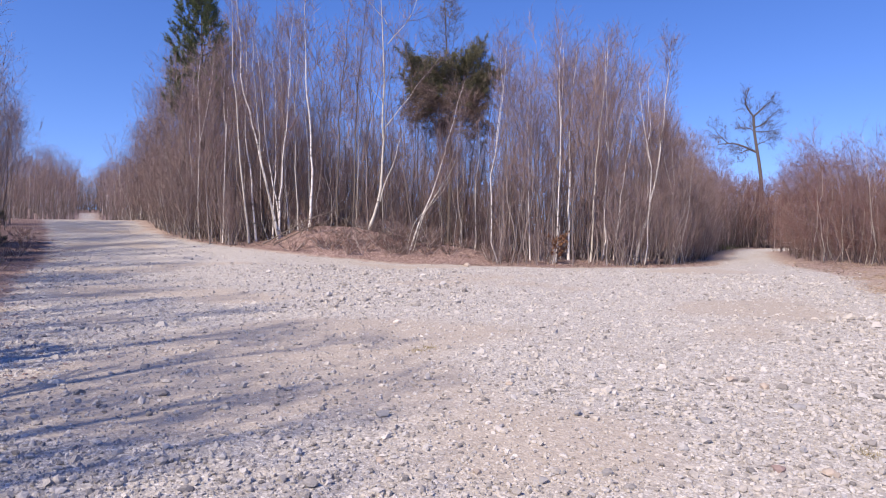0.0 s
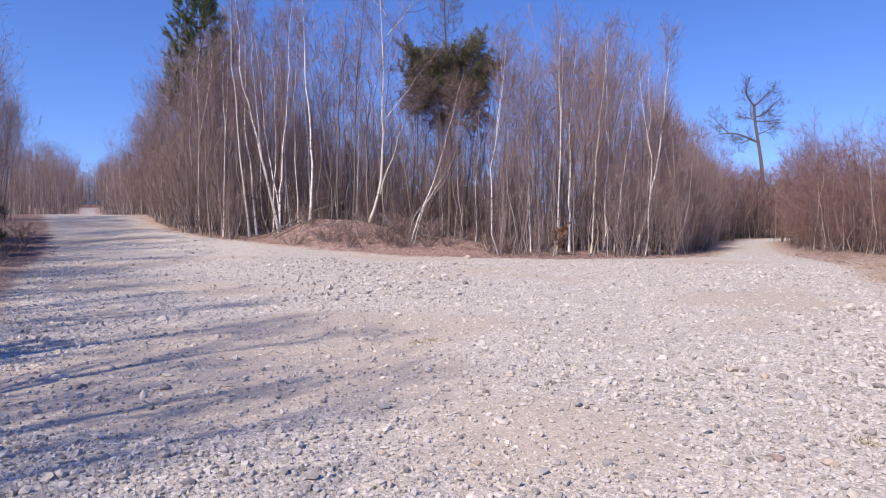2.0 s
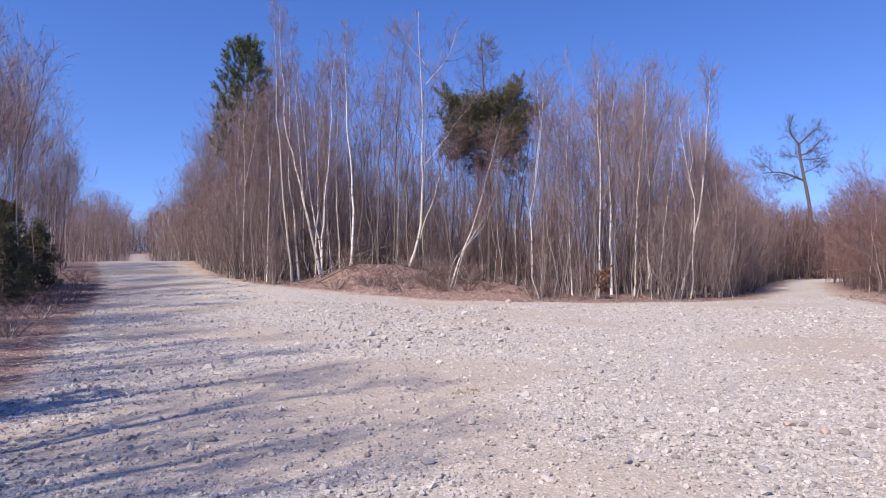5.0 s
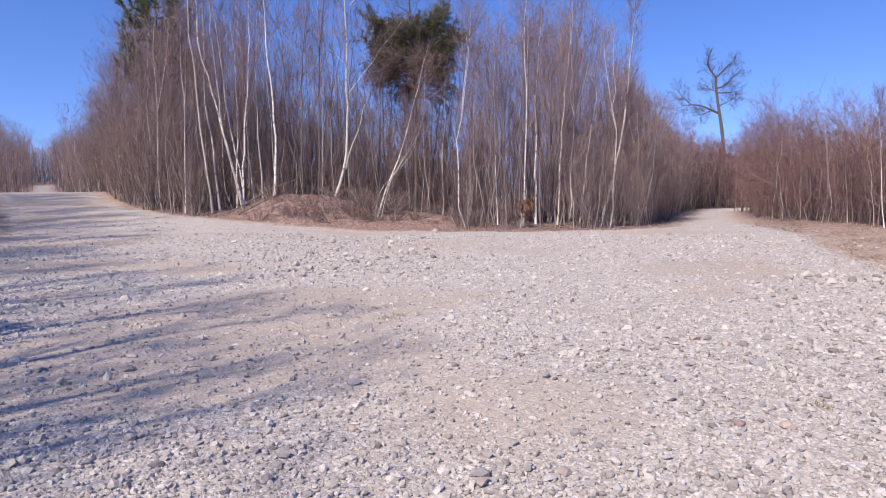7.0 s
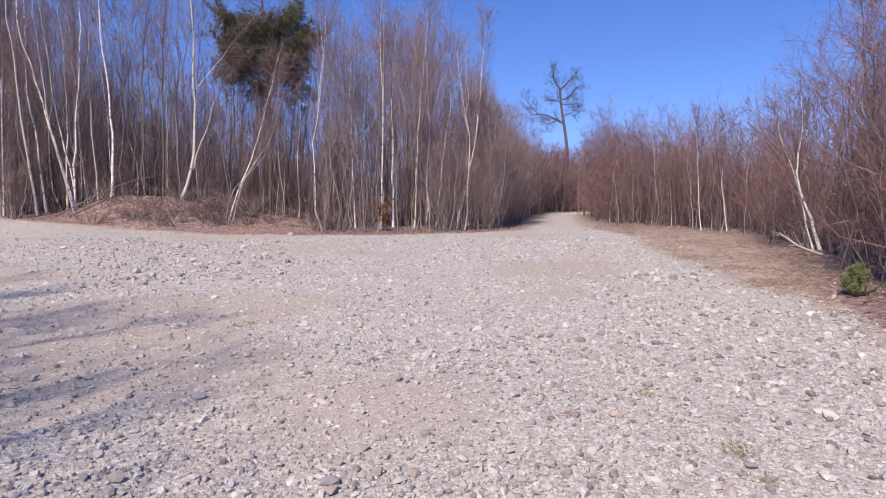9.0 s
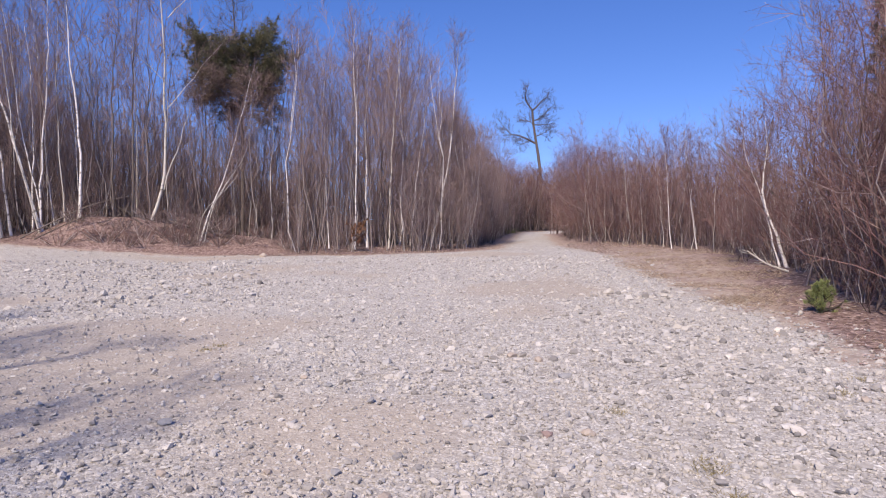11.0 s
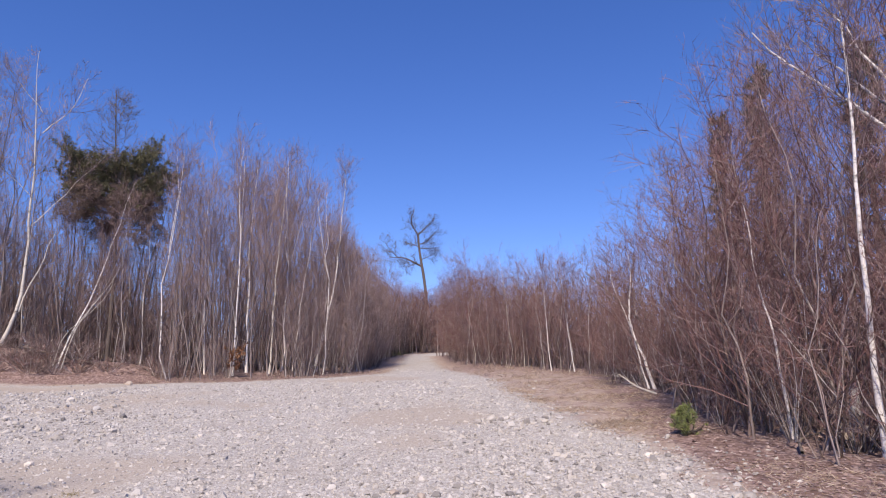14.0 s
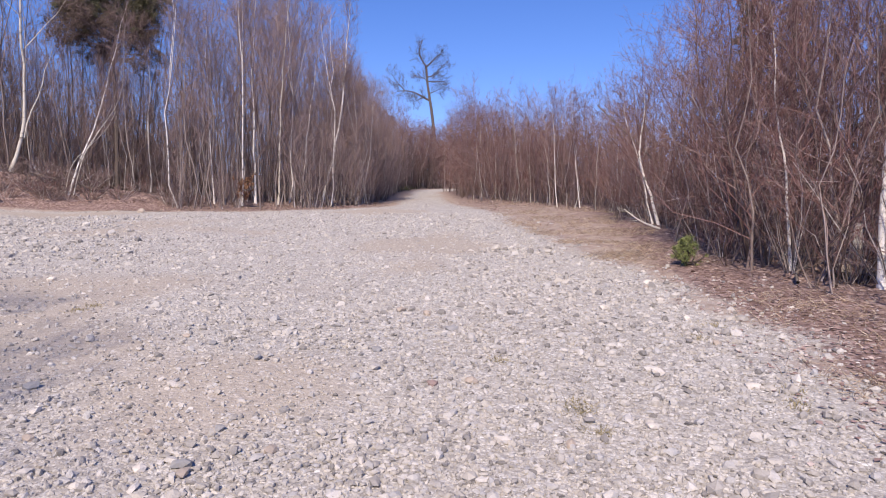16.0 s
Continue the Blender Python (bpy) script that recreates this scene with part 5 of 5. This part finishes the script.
    back = baked(BUSHES_LITE, rng.integers(0, len(BUSHES_LITE), len(x)), x, y, h / 10 * rng.uniform(0.6, 0.95, len(x)), rng.uniform(0, 6.28, len(x)))
    x, y, a, d, e = spots(rng, 22, -47, -28, 18, 42, 2.0, 0.8)
    build_stand(len(x), THIN, ASPEN, RED_TWIG, "birch", "thin pale-stemmed young birch among reddish brush", "tree", "pale young birches beside the level track", x, y,
                tall(a, d) / 10 * rng.uniform(0.75, 1.0, len(x)), rng.uniform(0, 6.28, len(x)), rng.integers(0, len(THIN), len(x)))
    stuff("thicket", "dense reddish bare brush beside the level track", "thicket", [deep, low, back, ends, closing, close, tops], RED_BARK, RED_TWIG)


def build_far_woods():
    """The woods along and at the far ends of both tracks."""
    rng = np.random.default_rng(76)
    n = 5800
    k = np.arange(n)
    left_end, ends = k < 700, k < 1900
    a = np.where(left_end, rng.uniform(26, 33.5, n), np.where(ends, rng.uniform(-38, -20, n), np.where(k % 2 == 0, rng.uniform(22, 37, n), rng.uniform(-36, -19, n))))
    d = np.where(left_end, rng.uniform(116, 175, n), np.where(ends, rng.uniform(60, 110, n), rng.uniform(58, 200, n)))
    x, y = -np.sin(np.radians(a)) * d, np.cos(np.radians(a)) * d
    e = edge_distance(x, y)
    keep = (e > 0.8 + rng.normal(size=n) * 0.25) & ((e < 26) & (rng.uniform(0, 1, n) < 0.75 * np.exp(-e / 9.0)) | ends & (e < 60))
    x, y, a, d, e = (v[keep] for v in (x, y, a, d, e))
    size = tall(a, d) / 10 * rng.uniform(0.7, 1.05, len(x)) * np.clip(0.75 + e * 0.05, 0.75, 1.0)
    side = a < -26.5
    for m, label, bark, twig in ((~side, "far bare woods beside the climbing track", DARK_BARK, TWIG), (side, "far reddish bare woods beside the level track", RED_BARK, RED_TWIG)):
        p, r = stems(rng, x[m], y[m], size[m] * 10, size[m] * 0.05 + 0.01, np.zeros(m.sum()), np.zeros((m.sum(), 2)), 4)
        thin = 0.0125 if m is side else 0.016
        geo = tubes(p, np.maximum(r, 0.016), 3, True), brush(rng, p, r, size[m] * 10, 9, 3, 0.27, thin, 0.04, 42, 2)
        stuff("far_woods", label, "woods", [geo], bark, twig)


build_woods()
build_far_woods()


def build_backwoods():
    """Plain stems and rough twigs deeper in, that close the view between the foremost ones."""
    rng = np.random.default_rng(78)
    n = 6500
    a = rng.uniform(-72, 50, n)
    d = rng.uniform(12, 90, n)
    x, y = -np.sin(np.radians(a)) * d, np.cos(np.radians(a)) * d
    e = edge_distance(x, y)
    keep = (e > 6.5) & (e < 45) & (rng.uniform(0, 1, n) < 0.42)
    x, y, a, d = (v[keep] for v in (x, y, a, d))
    h = tall(a, d) * rng.uniform(0.45, 0.85, len(x))
    p, r = stems(rng, x, y, h, h * 0.005 + 0.01, np.zeros(len(x)), np.zeros((len(x), 2)), 4)
    root = thing("backwoods", (0, 0, 0), "deep bare brown woodland behind the thickets", "woods", kind="stuff")
    tagged(part("stems", tubes(p, r), BARK, root), kind="stuff")
    p1, r1 = offshoots(rng, p, r, 7, 0.05, 0.98, h * 0.26, 40, 3, 0.2, 0.5, 0.012, 0.4)
    p1, r1 = p1[:, ::2], r1[:, ::2]
    # low growth deep in the wood between the tracks
    n = 2200
    a, d = rng.uniform(-46, 30, n), rng.uniform(30, 66, n)
    x, y = -np.sin(np.radians(a)) * d, np.cos(np.radians(a)) * d
    keep = (edge_distance(x, y) > 3.5) & ((d > 36.5) | (a < -27))
    x, y, a = x[keep], y[keep], a[keep]
    h = rng.uniform(2.0, np.where(a < -27, 6.5, 9.0))
    p, r = stems(rng, x, y, h, h * 0.004 + 0.008, np.zeros(len(x)), np.zeros((len(x), 2)), 3)
    p2, r2 = offshoots(rng, p, r, 11, 0.02, 0.98, h * 0.34, 52, 2, 0.1, 0.5, 0.014, 0.4)
    tagged(part("twigs", join(tubes(p1, np.maximum(r1, 0.012), 3, True), tubes(p, r, 3, True), tubes(p2, r2, 3, True)), TWIG, root), kind="stuff")


build_backwoods()


# trees along the clearing's left border, whose shade falls over the gravel
conifer("spruce", -9.8, 1.8, 7.0, 0.12, 1.4, SPRUCE, "ragged green spruce at the edge of the clearing", 80, 11, 5, 0.05, 0.1, tuft=0.24, thin=0.4)
conifer("spruce", -8.9, 3.6, 6.2, 0.12, 1.3, SPRUCE, "ragged green spruce at the edge of the clearing", 81, 11, 5, 0.05, 0.1, tuft=0.24, thin=0.4)
for k, (tx, ty, th) in enumerate(((-6.6, 0.6, 8.5), (-7.2, 2.4, 9.0), (-8.0, 4.2, 8.5), (-7.0, -1.4, 9.5), (-8.4, -3.0, 10.0), (-8.8, 0.4, 9.0), (-9.6, 6.4, 8.5), (-9.2, 2.8, 9.5), (-10.8, 8.2, 9.0),
                                  (-12.0, 10.4, 8.5), (-10.6, 4.6, 10.0), (-13.2, 12.6, 8.0), (-7.8, -5.0, 10.5), (-11.6, 6.2, 9.0), (-9.8, -1.6, 11.0), (-14.6, 14.8, 8.0), (-13.6, 9.2, 9.5), (-15.6, 12.4, 9.0), (-10.5, -3.5, 13.0), (-12.5, -5.0, 14.0), (-12.2, 2.0, 12.0), 
                                  (-13.0, 0.5, 12.5), (-14.0, 5.0, 12.0), (-15.5, 8.0, 11.0))):
    tree("maple", [(tx, ty, 0.0), (tx + 0.2, ty, th * 0.4), (tx + 0.1, ty + 0.2, th * 0.7), (tx + 0.4, ty, th)], 0.13, DARK_BARK, "bare dark maple at the edge of the clearing", seed=60 + k, bare=0.2, reach=2.5, count=27, twigs=6)


# ---- on the ground ----
def build_litter():
    """Fallen leaves along the borders."""
    rng = np.random.default_rng(19)
    n = 120000
    d = np.where(rng.uniform(0, 1, n) < 0.45, rng.uniform(28, 37, n), 3.0 * (40 / 3.0) ** rng.uniform(0, 1, n))
    a = np.radians(rng.uniform(-72, 44, n))
    x, y = -np.sin(a) * d, np.cos(a) * d
    e = edge_distance(x, y)
    bay = np.abs(np.degrees(a) + 38) < 6
    loose = (a > 0.35) & (d < 34)
    loose_right = (a < -0.6) & (d < 18)
    keep = (e > rng.normal(size=n) * np.where(loose, 0.8, np.where(loose_right, 0.45, 0.3)) + np.where(loose, -0.1, 0.25)) & (e < 5) & (~bay | (rng.uniform(0, 1, n) < 0.3))
    x, y = x[keep], y[keep]
    n = len(x)
    size = rng.uniform(0.016, 0.042, n)[:, None] * (0.8 + 0.022 * np.hypot(x, y))[:, None]
    t = rng.uniform(0, 6.28, n)
    u = np.stack([np.cos(t), np.sin(t), rng.normal(size=n) * 0.15], -1) * size
    w = np.stack([-np.sin(t), np.cos(t), rng.normal(size=n) * 0.15], -1) * size * 0.6
    c = np.stack([x, y, height(x, y) + 0.005 + rng.uniform(0, 0.01, n)], -1)
    curl = np.array([0, 0, 0.14]) * size
    v = np.stack([c - u, c - w + curl, c + u, c + w + curl * 0.6], 1).reshape(-1, 3)
    q = np.arange(len(v)).reshape(-1, 4)
    tris = np.concatenate([q[:, [0, 1, 3]], q[:, [1, 2, 3]]])
    tagged(part("leaf_litter", (v, None, tris), LEAF, rounded=False), "dry brown fallen leaves along the gravel's borders", "leaves", kind="stuff")


build_litter()


def build_grass():
    rng = np.random.default_rng(23)
    n = 76000
    d = 4.0 * (42 / 4.0) ** rng.uniform(0, 1, n)
    a = np.radians(rng.uniform(-72, 40, n))
    x, y = -np.sin(a) * d, np.cos(a) * d
    e = edge_distance(x, y)
    clump = np.array([noise.noise((px * 1.1, py * 1.1, 7.7)) for px, py in zip(x, y)])
    keep = (e > -0.05) & (e < np.where(np.abs(np.degrees(a) + 38) < 7, 5.0, 2.0)) & (clump > np.where(np.abs(np.degrees(a) + 38) < 7, 0.0, 0.05))
    keep &= (np.abs(np.degrees(a) + 38) < 7) | (rng.uniform(0, 1, n) < np.where(a < -0.75, 0.2, np.where(a > 0.5, 0.06, 0.45)))
    x, y = x[keep], y[keep]
    n = len(x)
    per = 6
    x, y = np.repeat(x, per) + rng.normal(size=n * per) * 0.2, np.repeat(y, per) + rng.normal(size=n * per) * 0.2
    h = rng.uniform(0.07, 0.32, n * per)
    t = rng.uniform(0, 6.28, n * per)
    flat = rng.uniform(0.6, 2.6, n * per)
    base = np.stack([x, y, height(x, y) - 0.01], -1)
    way = np.stack([np.cos(t) * flat, np.sin(t) * flat, np.ones_like(t)], -1)
    s = np.linspace(0, 1, 2)[None, :, None]
    p = base[:, None] + unit(way)[:, None] * s * h[:, None, None]
    p[..., 2] -= (s[..., 0] ** 2) * h[:, None] * 0.25
    r = np.tile(np.array([[0.004, 0.001]]), (len(p), 1)) * (0.8 + 0.03 * np.hypot(x, y))[:, None]
    tagged(part("dry_grass", tubes(p, r, 3, True), STRAW), "matted straw-coloured dry grass along the borders", "grass", kind="stuff")


build_grass()


def build_shrub(x, y, h, seed, twig, label, stems_n=14, wide=0.35):
    rng = np.random.default_rng(seed)
    base = np.array((x, y, float(height(x, y)) - 0.03))
    root = thing("shrub", base, label, "shrub", "low shrubs at the wood's edge")
    n = stems_n
    t = np.linspace(0, 1, 5)[None, :, None]
    ang = rng.uniform(0, 6.28, n)
    out = np.stack([np.cos(ang), np.sin(ang), np.zeros(n)], -1) * rng.uniform(0.2, 1.0, (n, 1)) * wide
    hh = h * rng.uniform(0.6, 1.1, n)
    p = out[:, None] * 0.25 + out[:, None] * t * hh[:, None, None] * 1.3 + np.array([0, 0, 1.0]) * t * hh[:, None, None]
    p = p + rng.normal(size=p.shape) * 0.03 * h * t
    r = np.tile(np.linspace(0.011, 0.004, 5), (n, 1))
    part("clump", tubes(p, r), BARK, root)
    part("crown", brush(rng, p, r, hh, 6, 4, 0.38, 0.0055 if y > 25 else 0.0042, 0.12), twig, root)


rng = np.random.default_rng(8)
for k in range(32):
    sx = rng.uniform(-7.5, 3.5)
    sy = 32.6 - 0.15 * abs(sx + 3) + rng.uniform(-0.6, 1.2)
    if edge_distance(sx, sy) > 0.5:
        build_shrub(sx, sy, rng.uniform(0.45, 1.0), 200 + k, RED_TWIG if k % 3 else TWIG, "low reddish bare shrub on the litter mound", 22, 1.1)
for k in range(26):
    f = k / 25
    sx, sy = np.interp(f, [0, 0.5, 1], [-7.6, -13.4, -21.0]) + rng.uniform(-2.2, 0.0), np.interp(f, [0, 0.5, 1], [9.2, 19.5, 34.0]) + rng.uniform(-0.6, 0.6)
    if edge_distance(sx, sy) > 0.15:
        build_shrub(sx, sy, rng.uniform(0.3, 0.75), 260 + k, RED_TWIG, "low reddish bare shrub in the roadside litter", 12, 0.9)
for k in range(26):
    f = k / 25
    sx, sy = np.interp(f, [0, 0.35, 0.7, 1], [8.2, 10.6, 14.6, 19.5]) + rng.uniform(-0.3, 0.9), np.interp(f, [0, 0.35, 0.7, 1], [4.6, 8.6, 14.5, 22.6]) + rng.uniform(-0.5, 0.5)
    build_shrub(sx, sy, rng.uniform(0.9, 2.0), 400 + k, RED_TWIG if k % 3 else TWIG, "tangled reddish bare shrub beside the level track", 12, 0.5)


def build_stick(points, radius, label, seed, material=GREY_TWIG, name="fallen_branch"):
    rng = np.random.default_rng(seed)
    pts = np.array([(px, py, float(height(px, py)) + up) for px, py, up in points])
    root = thing(name, pts[0], label, "branch")
    p = bezier(pts, 9)[None] - pts[0]
    r = np.linspace(radius, radius * 0.4, 9)[None]
    part("stem", tubes(p, r, 6), material, root)
    p1, r1 = offshoots(rng, p, r, 7, 0.35, 1.0, 0.5, 40, 3, 0.1, 0.5, 0.005, 0.4)
    for k in range(len(p1)):
        part("twig", tubes(p1[k:k + 1], r1[k:k + 1], 3, True), material, root)


build_stick([(12.9, 12.6, 0.03), (12.5, 12.9, 0.25), (12.2, 13.2, 0.62)], 0.035, "pale broken branch leaning out of the grass", 1, ASPEN)
build_stick([(-9.0, 32.6, 0.1), (-7.6, 32.9, 0.5), (-6.2, 33.2, 0.75), (-4.6, 33.4, 1.1)], 0.04, "grey fallen branch lying over the mound", 2)
build_stick([(-8.4, 32.4, 0.05), (-7.0, 32.6, 0.5), (-5.4, 33.0, 0.8)], 0.03, "dark fallen branch lying over the mound", 3, DARK_BARK)
build_stick([(-3.0, 33.0, 0.5), (-1.4, 32.6, 0.4), (0.6, 32.2, 0.1)], 0.035, "thin grey fallen branch on the mound", 4)
for k, (sx, sy, turn, up) in enumerate(((-8.6, 32.9, 35, 0.5), (-7.9, 33.2, 140, 0.7), (-7.2, 32.8, 60, 0.9), (-6.6, 33.1, 110, 0.8), (-5.9, 32.9, 20, 0.6), (-5.0, 33.0, 75, 0.9), (-4.2, 33.2, 150, 0.5))):
    c, sn = 1.3 * math.cos(radians(turn)), 0.7 * math.sin(radians(turn))
    build_stick([(sx, sy, 0.02), (sx + 0.5 * c, sy + 0.5 * sn, up * 0.6), (sx + c, sy + sn, up)], 0.022, "thin grey dead branch sticking out of the mound", 20 + k)
build_stick([(9.2, 4.4, 0.05), (9.9, 5.4, 0.25), (10.6, 6.6, 0.3)], 0.05, "weathered fallen branch under the brush", 5)
build_stick([(8.4, 5.6, 0.04), (8.9, 6.0, 0.12), (9.6, 6.1, 0.1)], 0.025, "thin weathered branch in the litter", 6)
build_stick([(15.6, 15.2, 1.6), (15.0, 16.0, 2.6), (14.3, 16.9, 3.7)], 0.04, "thin dead stem leaning through the saplings", 7)


def build_stump(x, y, h, r, label):
    """A snapped trunk with a splintered top."""
    rng = np.random.default_rng(9)
    root = thing("stump", (x, y, float(height(x, y)) - 0.04), label, "stump")
    a = np.linspace(0, 2 * np.pi, 10, endpoint=False)
    rings = [np.stack([np.cos(a) * k * r, np.sin(a) * k * r, np.full(10, z * h)], -1) for k, z in ((1.5, 0.0), (1.1, 0.15), (0.95, 0.6), (0.9, 0.8))]
    top = np.stack([np.cos(a) * 0.75 * r, np.sin(a) * 0.75 * r, h * rng.uniform(0.8, 1.15, 10)], -1)
    pts = np.concatenate(rings + [top, [[0, 0, h * 0.8]]])
    k = np.arange(40).reshape(4, 10)
    n = np.roll(k, -1, 1)
    quads = np.stack([k, n, n + 10, k + 10], -1).reshape(-1, 4)
    tris = np.stack([np.arange(40, 50), np.roll(np.arange(40, 50), -1), np.full(10, 50)], -1)
    part("trunk", (pts, quads, tris), ASPEN, root, rounded=False)


build_stump(9.6, 5.55, 0.75, 0.09, "pale snapped stump in the roadside brush")
build_stick([(9.3, 5.2, 0.1), (9.9, 5.0, 0.35), (10.5, 4.9, 0.3)], 0.03, "broken grey branch beside the stump", 8)
build_stick([(8.9, 4.0, 0.06), (9.8, 4.3, 0.3), (11.0, 4.6, 0.4)], 0.045, "dark fallen branch under the brush", 9, DARK_BARK)


def build_green_grass():
    rng = np.random.default_rng(29)
    n = 1500
    f = rng.uniform(0, 1, n)
    x, y = np.interp(f, [0, 1], [23.6, 31.5]) - 0.7 + rng.normal(size=n) * 0.5, np.interp(f, [0, 1], [56.6, 68.5]) + 0.4 + rng.normal(size=n) * 0.5
    keep = edge_distance(x, y) > 0
    x, y = x[keep], y[keep]
    base = np.stack([x, y, height(x, y)], -1)
    tip = base + np.stack([rng.normal(size=len(x)) * 0.15, rng.normal(size=len(x)) * 0.15, rng.uniform(0.2, 0.5, len(x))], -1)
    tagged(part("grass", tubes(np.stack([base, tip], 1), np.full((len(x), 2), 0.012), 3, True), MOSS), "dull green grass at the bend of the track", "grass", kind="stuff")


build_green_grass()


def build_leaf_clump():
    """A fallen beech top that kept its rusty leaves."""
    rng = np.random.default_rng(44)
    x, y = 5.2, 30.2
    base = np.array((x, y, float(height(x, y))))
    root = thing("beech_sapling", base, "small beech sapling holding rusty dead leaves", "sapling")
    p = bezier([(0, 0, -0.03), (0.05, 0, 0.6), (0.15, 0, 1.15)], 7)[None]
    r = np.linspace(0.02, 0.006, 7)[None]
    p1, r1 = offshoots(rng, p, r, 16, 0.25, 1.0, 0.65, 60, 4, 0.1, 0.5, 0.006, 0.3)
    part("stem", join(tubes(p, r, 5), tubes(p1, r1)), BARK, root)
    part("leaves", tufts(rng, p1, 16, 0.13, 2, 1.2, 0.6), ORANGE_LEAF, root, rounded=False)


build_leaf_clump()


def build_tuft(x, y, seed):
    """A small tuft of yellowish grass among the stones."""
    rng = np.random.default_rng(seed)
    root = thing("grass_tuft", (x, y, float(height(x, y))), "small yellow-green grass tuft growing in the gravel", "grass", "grass tufts in the gravel")
    n = 70
    foot = np.concatenate([rng.normal(size=(n, 2)) * 0.05, np.full((n, 1), -0.01)], -1)
    way = unit(np.concatenate([rng.normal(size=(n, 2)) * 0.9, np.ones((n, 1))], -1)) * rng.uniform(0.03, 0.09, (n, 1))
    p = np.stack([foot, foot + way * 0.6, foot + way * (1.0, 1.0, 0.75)], 1)
    tagged(part("foliage", tubes(p, np.tile(np.array([[0.0022, 0.0018, 0.0008]]), (n, 1)), 3, True), TUFT, root), kind="stuff")


TUFT = make_island("yellowing_grass", [(0.0, (0.20, 0.18, 0.09)), (0.6, (0.33, 0.28, 0.15)), (1.0, (0.48, 0.40, 0.25))], 0.7, 30.0, 0)
for k, (tx, ty) in enumerate(((2.87, 4.42), (2.83, 3.35), (4.09, 2.61), (-0.19, 8.52), (2.62, 2.88), (4.96, 4.25), (5.6, 4.6), (-0.35, 8.3), (2.75, 3.2), (4.3, 2.8))):
    build_tuft(tx, ty, 500 + k)
